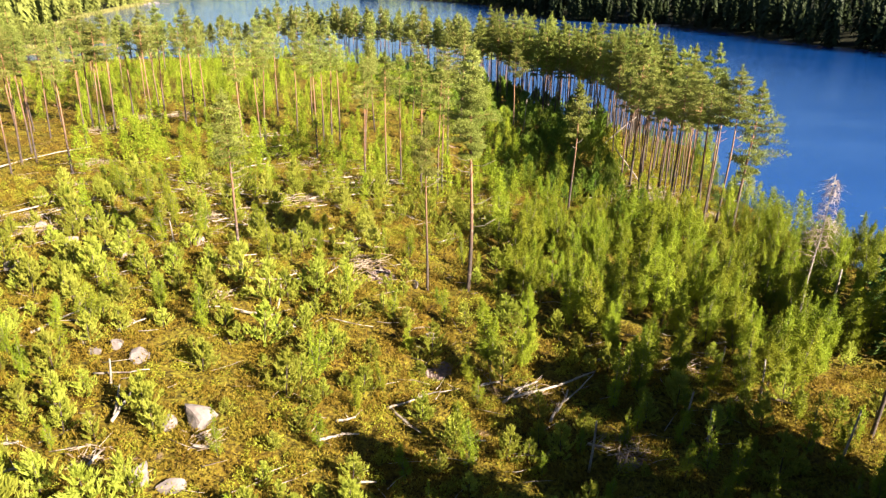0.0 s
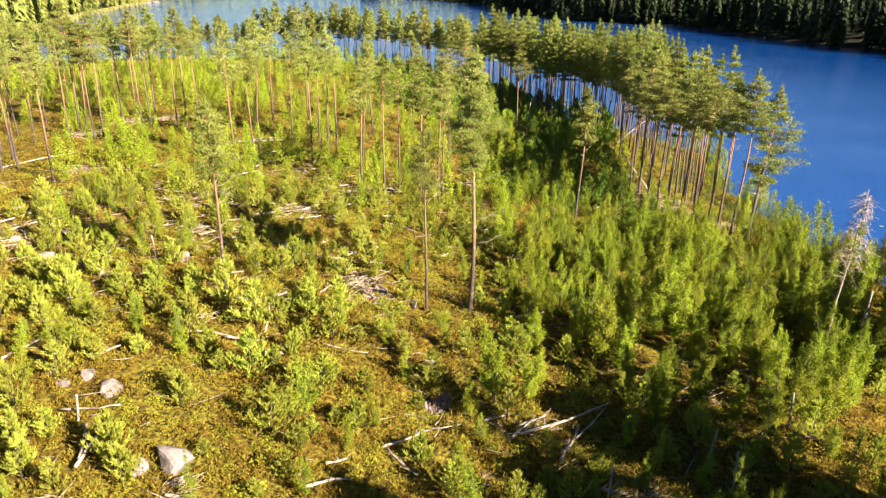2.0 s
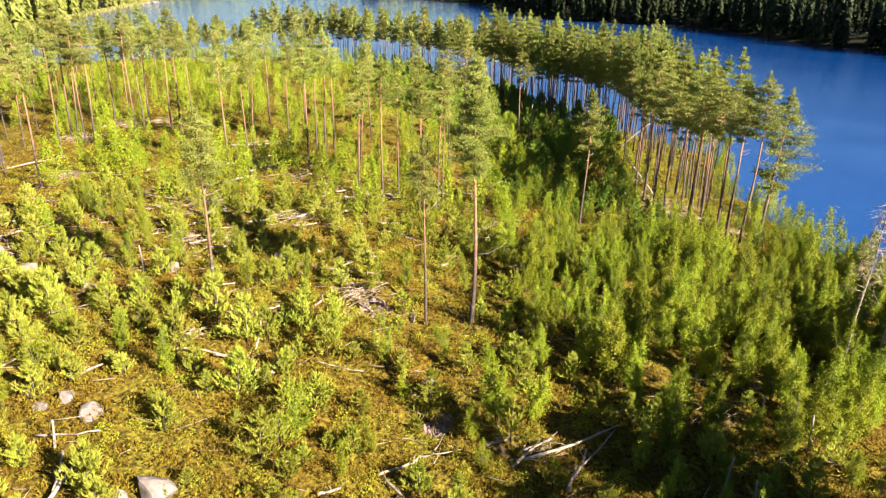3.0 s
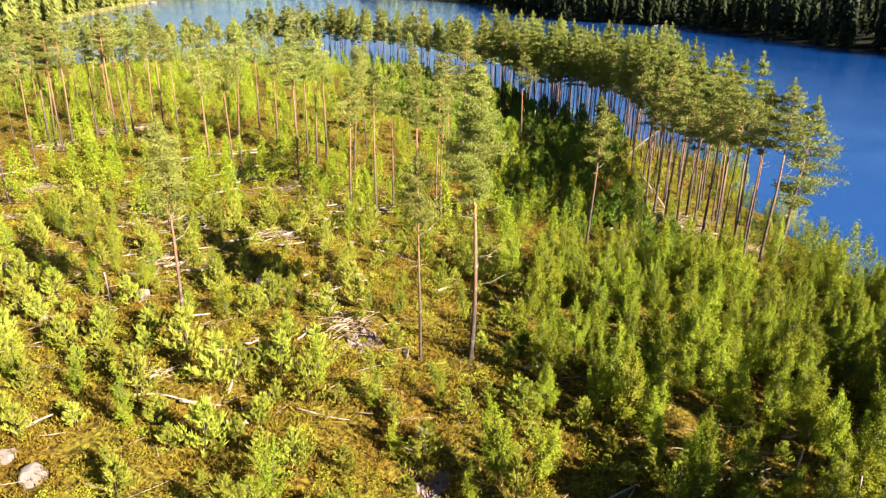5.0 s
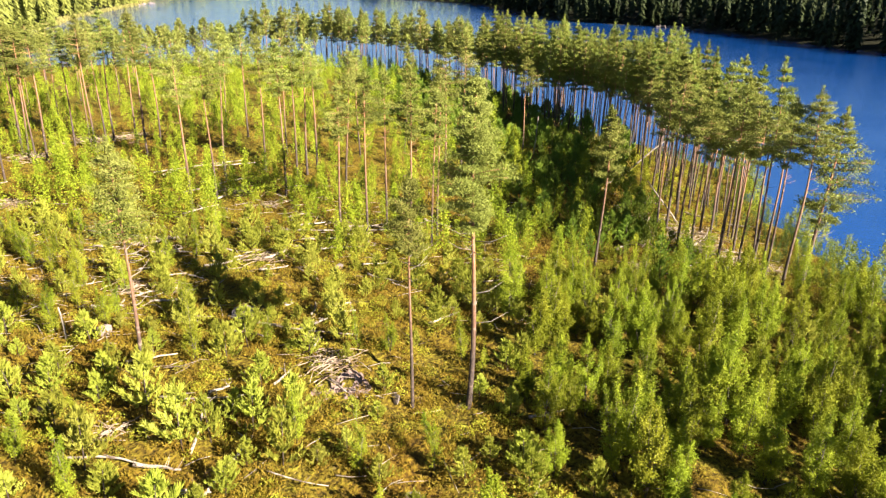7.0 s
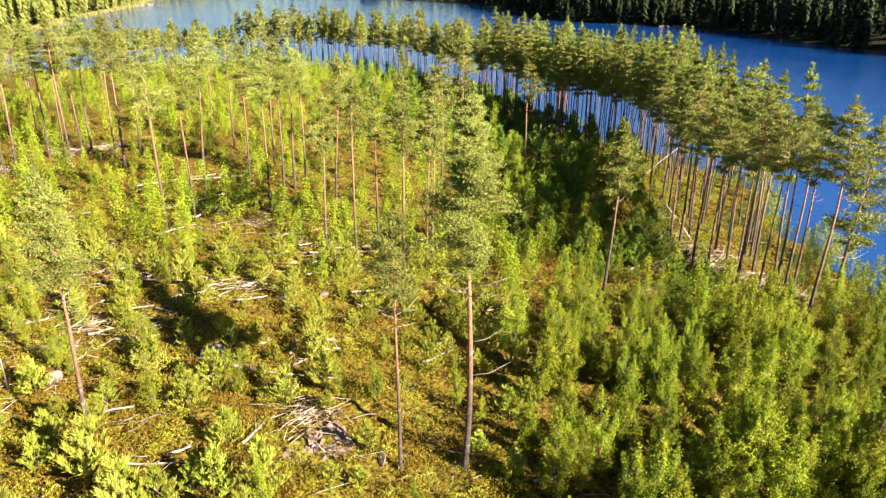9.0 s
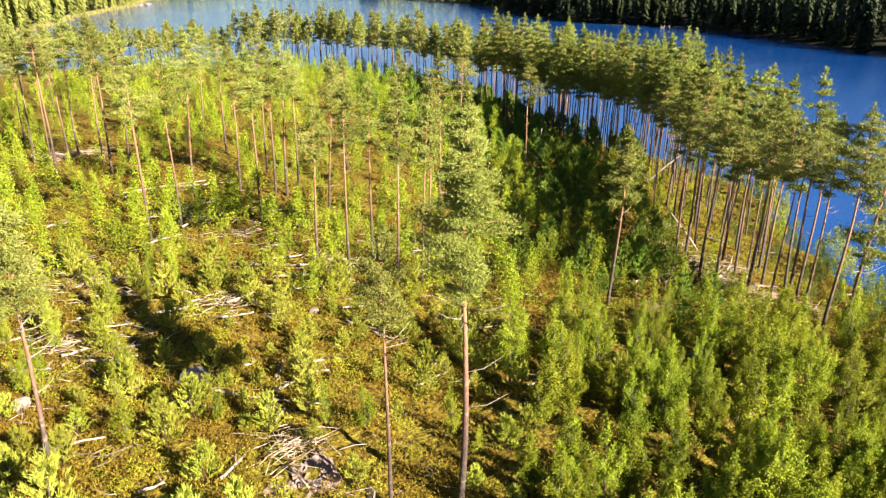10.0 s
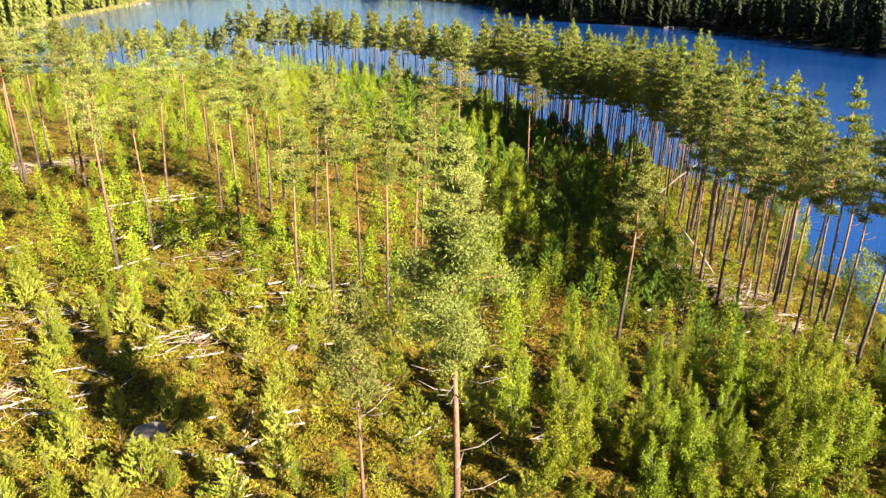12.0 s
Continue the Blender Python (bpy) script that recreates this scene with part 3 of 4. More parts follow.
def stuff_trees(name, label, spots, maker, mat, r, least=0.6, most=1.2):
    """Many alike plants past counting, joined into one mesh."""
    V, F, o = [], [], 0
    kinds = [maker(np.random.default_rng(300 + k)) for k in range(9)]
    zs = height(np.array([p[0] for p in spots]), np.array([p[1] for p in spots]))
    for (x, y), z in zip(spots, zs):
        v, f = kinds[int(r.integers(0, 9))]
        w, s = r.uniform(0, 6.28), r.uniform(least, most)
        c, n = math.cos(w) * s, math.sin(w) * s
        V.append(np.stack([v[:, 0] * c - v[:, 1] * n + x, v[:, 0] * n + v[:, 1] * c + y, v[:, 2] * s + z - 0.05], -1))
        F.append(f + o)
        o += len(v)
    ob = new(name, mesh_np(name, np.concatenate(V), np.concatenate(F), mat))
    return tagged(ob, label, "trees", kind="stuff")


def thicket_birch(r):
    cen = []
    for k in range(26):
        u, q = (k + r.uniform()) / 26, r.uniform(0, 6.28)
        L = 1.1 * ((1.04 - u) ** 0.8) * r.uniform(0.4, 1.3)
        c = np.array([math.cos(q) * L * 0.62, math.sin(q) * L * 0.62, 0.3 + 3.7 * u + 0.4 * L])
        cen.append(c + r.normal(0, 1, (30, 3)) * np.array([0.13, 0.13, 0.26]))
    cen = np.concatenate(cen)
    return blades(r, cen, np.tile([0, 0, 0.25], (len(cen), 1)), 1, 0.14, 0.105, 1.0)


def clearing_gap(x, y):
    return math.sin(x * 0.33 + 0.2 * y) * math.sin(y * 0.29 - 0.15 * x + 2) < -0.2


bg = scatter(r, 640, (-75, 12, 76, 190), lambda x, y: dist(x, y) > 7 and x < 8 - (y - 70) * 0.08 and not (y < 92 and clearing_gap(x, y)), 1.5, [])
bg += scatter(r, 75, (-36, 8, 46, 76), lambda x, y: (((x + 24) / 9) ** 2 + ((y - 56) / 10) ** 2 < 1 or y > 60) and not clearing_gap(x, y), 1.7, taken2)
stuff_trees("birch_thicket", "dense thicket of bright green young birches under pines", bg, thicket_birch, M_BIRCH, r)
stuff_trees("birch_thicket", "bright green young birches in front of the shore pines", near_b[298:], thicket_birch, M_BIRCH, r, 0.5, 1.1)
stuff_trees("young_pines", "pale green young pines at the back of the clearing", young[298:], lambda q: sapling_arrays(q, 1.8, 7, 7, 0.22, 0.22), M_SAPLING, r, 0.55, 1.5)
low = scatter(r, 95, (-22, 6, 61, 92), lambda x, y: math.sin(x * 0.6 + 0.4 * y) * math.sin(y * 0.5 - 0.3 * x) > -0.45, 1.4, [])
stuff_trees("birch_thicket", "low young birches among heather between the mid pines", low, thicket_birch, M_BIRCH, r, 0.28, 0.62)
bank = scatter(r, 85, (14, 40, 58, 120), lambda x, y: 0.3 < dist(x, y) < 2.2, 0.8, [])
bank += scatter(r, 95, (14, 36, 62, 116), lambda x, y: 2.2 < dist(x, y) < 8, 1.1, [])
stuff_trees("shore_scrub", "low dark green scrub along the lake bank", bank, thicket_birch, M_SPRUCE, r, 0.24, 0.55)


def stand_pine(q):
    cen, out = [], []
    for i in range(13):
        u = i / 13
        for k in range(5):
            w = q.uniform(0, 6.28)
            L = 2.1 * min(1, 0.7 + u, 1.25 * (1.05 - u)) * q.uniform(0.5, 1.25)
            for t in (0.35, 0.6, 0.8, 1.0):
                cen.append(np.array([math.cos(w) * L * t, math.sin(w) * L * t, 8 + 7 * u + 0.3 * L * t]) + q.normal(0, 0.15, 3))
                out.append((math.cos(w) * 0.5, math.sin(w) * 0.5, 0.6))
    return blades(q, cen, out, 3, 0.55, 0.34, 0.8)


def stand_stem(q):
    v, f = tube([(0, 0, -0.3), (0.1, 0.05, 6), (0, 0, 14.5)], [0.17, 0.13, 0.03], 6)
    return np.array(v), np.array(f)


pick = np.random.default_rng(77)
stuff_trees("pine_stand", "stand of tall pines before the bay", STAND_SPOTS, stand_pine, M_PINE, pick, 0.52, 0.74)
pick = np.random.default_rng(77)
stuff_trees("pine_stand", "reddish stems of the tall pine stand before the bay", STAND_SPOTS, stand_stem, M_BARK, pick, 0.52, 0.74)
bg = scatter(r, 170, (-24, 22, 98, 168), lambda x, y: 3 < dist(x, y) < 34, 1.3, [])
stuff_trees("spruce_thicket", "dark green young conifers before the shore pines", bg, lambda q: sapling_arrays(q, 3.4, 9, 3, 0.55), M_SHADY, r)


# ---- heather, moss and bilberry over the clearing ----
def heath():
    """Low domes of upright shoots, thick near the middle of the clearing."""
    n = 41000
    x, y = r.uniform(-62, 38, n), 15 + 100 * r.beta(1.1, 1.9, n)
    ok = (np.abs(x - 2) < 16 + (y - 5) * 0.62) & (lake_distance(x, y) > 1)
    ok &= np.hypot((x + 5.3) / 1.4, (y - 45.4) / 1.5) > 1
    ok &= (((x - 18.8) / 16.5) ** 2 + ((y - 50) / 13.5) ** 2 > 1) | (r.uniform(0, 1, n) < 0.15)
    clump = np.sin(x * 0.9 + 1.7 * np.sin(y * 0.5)) * np.sin(y * 0.8 + 1.3 * np.sin(x * 0.6))
    ok &= r.uniform(-1.5, 0.8, n) < clump
    x, y = x[ok], y[ok]
    z = height(x, y)
    k = np.where(y < 58, 27, 13)
    many = int(k.sum())
    size = np.repeat(r.uniform(0.6, 1.35, len(x)), k)
    a, rr = r.uniform(0, 6.28, many), 0.36 * np.sqrt(r.uniform(0, 1, many))
    up = 0.04 + r.uniform(0.2, 1, many) * 0.42 * np.sqrt(np.clip(1 - (rr / 0.38) ** 2, 0, 1))
    c = np.stack([np.repeat(x, k) + size * rr * np.cos(a), np.repeat(y, k) + size * rr * np.sin(a), np.repeat(z, k) + size * up], -1)
    d = np.stack([np.cos(a) * rr, np.sin(a) * rr, np.full(many, 0.6)], -1)
    v, f = blades(r, c, d, 1, 0.20, 0.06, 0.35)
    return mesh_np("heather", v, f, M_HEATH)


tagged(new("heather", heath()), "olive and rust brown heather and bilberry over the clearing", "heather", kind="stuff")


def shrub(q):
    n = 135
    a, rr = q.uniform(0, 6.28, n), 0.42 * np.sqrt(q.uniform(0, 1, n))
    c = np.stack([np.cos(a) * rr, np.sin(a) * rr, 0.05 + q.uniform(0, 1, n) * (0.7 - rr)], -1)
    return blades(q, c, np.tile([0, 0, 0.5], (n, 1)), 1, 0.11, 0.06, 0.8)


low = scatter(r, 1900, (-42, 34, 17, 76), lambda x, y: ((x - 18.8) / 16.5) ** 2 + ((y - 50) / 13.5) ** 2 > 1 and abs(x - 2) < 15 + (y - 5) * 0.6 and all(math.hypot(x - a, y - c) > 1.3 for a, c in STONES) and math.sin(x * 0.55 + 1) * math.sin(y * 0.6 + 0.4 * x) > -0.35, 0.1, [])
low += scatter(r, 420, (10, 32, 60, 118), lambda x, y: 1.5 < dist(x, y) < 14, 0.1, [])
tagged(stuff_trees("shrubs", "low yellow-green willow and bilberry shrubs among heather", low, shrub, M_SHRUB, r), "", "shrubs")


# ---- far forests round the lake ----
def far_tree(q):
    V, F = [], []
    tall, o = q.uniform(15, 21), 0
    pine = q.uniform() < 0.45
    for i in range(11):
        u = i / 11
        z = tall * ((0.4 + 0.6 * u) if pine else (0.06 + 0.94 * u))
        R = (2.4 * math.sin(math.pi * min(1, u * 0.85 + 0.2)) + 0.3) if pine else 3.2 * (1 - u) ** 0.8 + 0.3
        for k in range(7):
            w = q.uniform(0, 6.28)
            dx, dy = math.cos(w), math.sin(w)
            L = R * q.uniform(0.7, 1.25)
            h = tall * 0.09 * q.uniform(0.8, 1.5)
            V += [(0.1 * dx - 0.95 * dy, 0.1 * dy + 0.95 * dx, z + h), (0.1 * dx + 0.95 * dy, 0.1 * dy - 0.95 * dx, z + h * 0.8), (dx * L, dy * L, z - h * q.uniform(-0.2, 0.6))]
            F.append((o, o + 1, o + 2))
            o += 3
    V += [(-0.16, 0, -1), (0.16, 0, -1), (0, 0, tall)]
    F.append((o, o + 1, o + 2))
    return np.array(V, float), np.array(F)


def far_spots(n, box, deep, gap):
    x, y = r.uniform(box[0], box[1], n * 6), r.uniform(box[2], box[3], n * 6)
    d = lake_distance(x, y)
    ok = (d > 0.4) & (np.hypot(x, y - 70) > 155 + 60 * (x < 0)) & (r.uniform(0, 1, n * 6) < np.exp(-d / deep))
    return list(zip(x[ok][:n], y[ok][:n]))


# Dark needles here carry the shade of the edge turned from the sun.
stuff_trees("far_forest", "conifer forest on the far lake shore, coloured dark as its shaded side", far_spots(3900, (-20, 340, -40, 760), 20, 2), far_tree, M_FARSHADED, r)
stuff_trees("far_forest", "sunlit mixed forest on the far side of the bay", far_spots(1500, (-520, -120, 240, 900), 50, 2), far_tree, M_FAR, r)
stuff_trees("far_forest", "distant forest at the end of the lake", far_spots(600, (-420, 120, 690, 1300), 50, 2), far_tree, M_FAR, r)


# reeds along the far bay
def reeds():
    x, y = r.uniform(-330, -110, 90000), r.uniform(225, 760, 90000)
    d = lake_distance(x, y)
    ok = (d > -2.5) & (d < 2.5)
    x, y = x[ok], y[ok]
    c = np.stack([x, y, np.full(len(x), WATER_Z - 0.1)], -1)
    v, f = blades(r, c, np.tile([0, 0, 1.0], (len(x), 1)), 5, 1.9, 0.9, 0.35)
    return mesh_np("reeds", v, f, M_REED)


tagged(new("reeds", reeds()), "pale yellow reeds along the far shore of the bay", "reeds", kind="stuff")


# ---- boulders ----
def boulder(x, y, sx, sy, sz, seed, label="pale grey granite boulder half sunk in heather"):
    bm = bmesh.new()
    bmesh.ops.create_icosphere(bm, subdivisions=3, radius=1)
    q = np.random.default_rng(seed)
    cuts = [(Vector(q.standard_normal(3)).normalized(), q.uniform(0.42, 0.78)) for _ in range(9)]
    for v in bm.verts:
        for nrm, d in cuts:
            over = v.co.dot(nrm) - d
            if over > 0:
                v.co -= nrm * over * 0.97
        v.co += v.co.normalized() * 0.06 * noise.noise(v.co * 2.2 + Vector((seed, 0, 0)))
        v.co = Vector((v.co.x * sx, v.co.y * sy, v.co.z * sz))
    me = bpy.data.meshes.new("boulder")
    bm.to_mesh(me)
    bm.free()
    me.materials.append(M_ROCK)
    ob = new("boulder", me)
    ob.matrix_basis = pose(x, y, hz(x, y) + sz * 0.35, 0, 0, q.uniform(0, 360))
    return tagged(ob, label, "boulder", "boulders on the clearing")


for i, (x, y, s) in enumerate(((-11.2, 26.6, 0.95), (-12.4, 25.9, 0.5), (-12.0, 22.2, 0.62), (-10.6, 21.9, 0.6), (-17.8, 31.8, 0.42), (-16.0, 30.8, 0.6), (-18.5, 30.9, 0.45),
                              (-0.5, 37.7, 0.42), (-27.1, 44.0, 0.6), (-19.8, 32.0, 0.4), (-28.5, 39.3, 0.7), (-12.4, 51.0, 0.75), (-30.5, 46.0, 0.6), (15.5, 60.0, 0.5),
                              (19.5, 37.6, 0.5), (-19.0, 47.0, 0.5), (-22.5, 42.5, 0.45), (-8.5, 60.2, 0.35))):
    boulder(x, y, s * 1.15, s * 0.95, s * 0.8, 500 + i)
boulder(-2.2, 44.5, 0.55, 0.32, 0.32, 480, "small pale boulder beside the bare patch")


# ---- fallen logs ----
def log(ax, ay, bx, by, rad=0.09, lift=0.3, stubs=3, mat=None, label="weathered pale grey log lying in heather"):
    L = math.hypot(bx - ax, by - ay)
    seed = int(abs(ax * 131 + ay * 17 + bx * 7)) + 3
    q = np.random.default_rng(seed)
    za, zb = hz(ax, ay) + lift, hz(bx, by) + lift + q.uniform(0, 0.15)
    a, b = np.array([ax, ay, za]), np.array([bx, by, zb])
    side = np.array([-(by - ay), bx - ax, 0]) / max(L, 0.1)
    n = 7
    bow = q.normal(0, 0.035) * L
    path = [(b - a) * i / (n - 1) + side * bow * math.sin(math.pi * i / (n - 1)) + np.array([0, 0, 0.02 * q.normal()]) for i in range(n)]
    s = Soup()
    s.add(tube(path, [rad * (1.1 - 0.55 * i / (n - 1)) * q.uniform(0.92, 1.08) for i in range(n)], 8))
    top = new("log")
    top.matrix_basis = pose(ax, ay, za)
    part("stem", s.mesh("log_stem", mat or M_LOG), top)
    for k in range(stubs):
        t = q.uniform(0.3, 0.95)
        w = q.uniform(0, 6.28)
        d = np.array([math.cos(w), math.sin(w), 0.7]) * q.uniform(0.25, 0.7)
        t2 = Soup()
        p = (b - a) * t + side * bow * math.sin(math.pi * t)
        t2.add(tube([p, p + d * 0.6, p + d], [0.022, 0.015, 0.006], 4))
        part("branch_stub", t2.mesh("log_stub", mat or M_LOG), top)
    return tagged(top, label, "log", "fallen logs")


for row in ((-22.7, 31.8, -21.2, 34.5), (-18.2, 32.9, -17.4, 34.6), (-14.7, 25.1, -14.9, 28.6), (-14.8, 25.6, -15.8, 28.1), (-12.3, 36.6, -10.3, 36.7), (-9.1, 34.9, -8.2, 39.6),
            (4.5, 32.0, 9.5, 35.0), (4.5, 32.7, 6.0, 33.7), (-2.3, 30.0, -0.4, 31.2), (-2.0, 29.9, -0.3, 28.4), (-5.2, 26.2, -3.3, 27.2), (6.8, 31.1, 7.7, 33.2),
            (4.7, 43.7, 7.0, 44.8), (8.6, 44.9, 10.3, 45.5), (12.3, 37.4, 14.1, 38.3), (2.7, 32.6, 4.2, 33.5), (9.3, 35.9, 10.8, 36.6)):
    log(*row, rad=0.08)
for row in ((-34.8, 47.5, -32.8, 53.3), (-29.2, 47.9, -27.4, 49.2), (-14.2, 65.0, -5.9, 68.9), (-25.1, 44.2, -20.9, 41.6), (-44.7, 62.2, -40.7, 71.6), (-13.1, 50.3, -5.2, 50.1),
            (-17.2, 57.1, -14.7, 59.2), (-13.6, 59.1, -12.3, 60.5), (-13.2, 66.1, -11.0, 67.4), (-11.8, 63.9, -7.3, 65.9), (-19.6, 51.4, -18.5, 52.4), (-22.3, 59.7, -20.2, 61.5)):
    log(*row, rad=0.08)
for row in ((-8.1, 49.6, -8.0, 48.3), (-7.5, 48.3, -7.2, 49.2), (-1.2, 53.0, 0.6, 55.1), (-1.5, 54.9, 0.5, 56.0), (10.5, 71.3, 11.6, 70.6), (13.3, 69.9, 14.6, 71.3),
            (-30.3, 77.9, -23.5, 84.3), (-23.9, 73.5, -20.8, 77.0), (-8.0, 53.8, -6.4, 54.2), (18.4, 85.8, 20.9, 85.8), (18.7, 77.2, 20.8, 73.1), (19.6, 71.5, 23.7, 79.3)):
    log(*row, rad=0.085)

for row in ((-15.9, 59.0, -14.9, 59.3), (-21.4, 58.0, -18.5, 58.8), (-20.8, 55.0, -20.0, 55.6), (-17.5, 52.9, -16.3, 53.4), (-14.1, 68.0, -12.5, 69.3),
            (-9.4, 67.8, -6.2, 70.2), (-8.9, 65.9, -7.9, 67.1), (-10.6, 62.4, -7.3, 64.2), (-28.8, 76.8, -28.3, 78.6), (-26.7, 80.7, -21.4, 83.6),
            (-21.1, 70.4, -19.6, 73.5), (-25.0, 71.9, -22.8, 74.0), (-31.2, 69.2, -29.8, 70.3), (-7.3, 53.0, -5.9, 53.2), (-8.5, 52.1, -8.7, 54.0)):
    log(*row, rad=0.075)
for row in ((-10.3, 52.5, -9.8, 52.8), (-8.6, 50.1, -7.4, 51.9), (-18.4, 51.3, -16.0, 52.4), (-15.9, 44.3, -15.3, 45.2), (-8.4, 43.8, -8.0, 46.0),
            (-5.8, 45.1, -4.7, 43.9), (-11.3, 42.4, -10.5, 43.2), (-10.4, 37.9, -11.2, 41.5), (-3.5, 24.0, -2.0, 24.4), (-4.6, 27.9, -3.7, 28.5),
            (-18.8, 23.0, -17.9, 23.2), (-17.7, 21.3, -16.5, 21.6), (-14.3, 22.2, -14.0, 23.1), (-10.6, 24.5, -9.4, 24.7), (9.0, 42.6, 9.8, 42.8)):
    log(*row, rad=0.075)
for row in ((17.8, 39.7, 19.0, 40.0), (19.3, 34.0, 20.3, 33.2), (8.3, 28.7, 9.4, 28.4), (6.5, 30.3, 7.1, 31.9), (1.6, 28.3, 3.1, 28.2),
            (2.0, 26.4, 2.6, 26.7), (-32.5, 48.1, -30.9, 51.0), (-35.3, 52.7, -33.9, 53.7), (-31.5, 43.5, -29.4, 45.7), (-25.5, 58.1, -23.7, 58.3),
            (-20.9, 49.3, -19.4, 50.2), (-23.3, 51.7, -22.5, 52.6), (-13.4, 57.4, -11.6, 58.2), (-12.6, 48.8, -10.4, 48.6), (-22.4, 66.0, -20.4, 68.8)):
    log(*row, rad=0.075)


for k in range(44):
    if k < 14:
        x, y = r.uniform(-36, -16), r.uniform(42, 62)
    elif k < 26:
        x, y = r.uniform(-26, 2), r.uniform(54, 76)
    elif k < 34:
        x, y = r.uniform(16, 26), r.uniform(66, 84)
    else:
        x, y = r.uniform(-18, 12), r.uniform(22, 42)
    w, L = r.normal(0.15, 0.55), r.uniform(1.2, 4.0)
    log(x, y, x + L * math.cos(w), y + L * math.sin(w), r.uniform(0.035, 0.075), 0.34, int(r.integers(0, 3)))


# ---- standing dead wood ----
def snag(x, y, tall, rad, lean, twigs=0, seed=1, label="broken grey dead birch stem"):
    q = np.random.default_rng(seed)
    top = new("dead_tree" if twigs else "snag")
    s = Soup()
    zs = np.linspace(-0.2, tall, 8)
    s.add(tube([(0.05 * math.sin(z), 0.04 * math.sin(z * 1.3), z) for z in zs], [rad * (1 - 0.7 * max(z, 0) / tall * (1 if twigs else 0.5)) for z in zs], 7))
    part("trunk", s.mesh("snag_trunk", M_SNAG), top)
    if twigs:
        t2 = Soup()
        for k in range(twigs):
            z = tall * q.uniform(0.52, 0.99)
            w, L = q.uniform(0, 6.28), (1.0 - z / tall) * 2.4 + 0.3
            d = np.array([math.cos(w), math.sin(w), 0])
            p = np.array([0, 0, z])
            m, e = p + d * L * 0.55 + (0, 0, 0.12), p + d * L - (0, 0, 0.35)
            t2.add(tube([p, m, e], [0.022, 0.015, 0.006], 3))
            for j in range(6):
                b = p + (m - p) * q.uniform(0.3, 1) if j < 2 else m + (e - m) * q.uniform(0, 1)
                t2.add(tube([b, b + np.array([*(0.35 * q.standard_normal(2)), -0.25])], [0.010, 0.004], 3))
        part("twig_fan", t2.mesh("snag_twigs", M_SLASH), top, "fine bare twigs")["kind"] = "stuff"
    top.matrix_basis = pose(x, y, hz(x, y), 0, lean, q.uniform(-8, 8))
    return tagged(top, label, "dead tree")


snag(23.5, 41.5, 11.8, 0.085, 3.0, 70, 1, "tall bare dead birch with hanging grey twigs")
snag(26.1, 42.7, 5.2, 0.10, 3.0, 0, 2, "leaning broken birch stem by the lake")
for i, (x, y, h) in enumerate(((19.1, 34.6, 2.4), (17.4, 37.0, 1.8), (13.8, 31.1, 2.2), (14.7, 29.7, 2.2), (21.3, 29.1, 3.2), (8.2, 27.1, 3.0), (-20.3, 45.6, 2.2), (-16.5, 28.5, 1.5), (7.9, 103.1, 5.0))):
    snag(x, y, h, 0.07, (-4, 3, 5, -3, 6, 2)[i % 6], 0, 10 + i)


snag(17.5, 96.0, 8.0, 0.12, 48, 0, 31, "dead pine stem leaning against the shore pines")
snag(21.0, 80.0, 5.5, 0.09, -38, 0, 32, "dead pine stem leaning against the shore pines")


# ---- brush piles and the bare patch ----
def brush_pile(x, y, size, n, seed, label="heap of dry grey-brown branches and twigs"):
    q = np.random.default_rng(seed)
    s = Soup()
    for k in range(n):
        w = q.normal(0.5, 0.9)
        L = size * q.uniform(0.4, 1.2)
        c = np.array([q.normal(0, size * 0.4), q.normal(0, size * 0.35), 0.16 + abs(q.normal(0, 0.16))])
        d = np.array([math.cos(w), math.sin(w), q.normal(0, 0.12)]) * L * 0.5
        s.add(tube([c - d, c + q.normal(0, 0.05, 3), c + d], [0.03 * q.uniform(0.5, 1.3), 0.022, 0.008], 4))
    ob = new("brush_pile", s.mesh("brush_pile", M_SLASH))
    ob.matrix_basis = pose(x, y, hz(x, y) - 0.02)
    return tagged(ob, label, "brush", "logging slash", "stuff")


for i, (x, y, s, n) in enumerate(((-5.9, 47.0, 1.7, 70), (-6.4, 46.1, 1.5, 22), (-30.5, 45.5, 1.8, 60), (-33.0, 48.5, 2.0, 50), (-10.4, 25.2, 0.9, 30), (-14.5, 22.9, 1.0, 26), (-14.2, 38.5, 1.1, 30), (5.5, 33.0, 1.2, 26),
                                 (10.3, 28.5, 1.6, 34), (15.0, 36.9, 1.3, 26), (-13.5, 59.5, 1.8, 44), (-20.5, 73.0, 2.2, 50), (-22.5, 60.0, 1.8, 40), (21.0, 72.5, 2.2, 60), (23.0, 70.0, 2.0, 50),
                                 (20.0, 76.0, 2.0, 40), (14.5, 67.0, 1.6, 40), (-44.0, 80.0, 2.5, 60), (-10.0, 68.0, 1.5, 30), (6.0, 54.5, 1.6, 40), (-20.0, 52.5, 1.5, 40), (-16.0, 71.0, 1.7, 40), (-37.0, 66.0, 2.2, 50), (-42.0, 89.0, 2.8, 80), (-39.0, 91.5, 2.5, 60), (18.0, 80.0, 2.2, 50), (22.5, 75.5, 2.0, 46), (25.5, 69.0, 1.8, 40), (19.0, 86.0, 2.0, 40), (16.5, 72.5, 1.8, 40))):
    brush_pile(x, y, s, n, 700 + i)


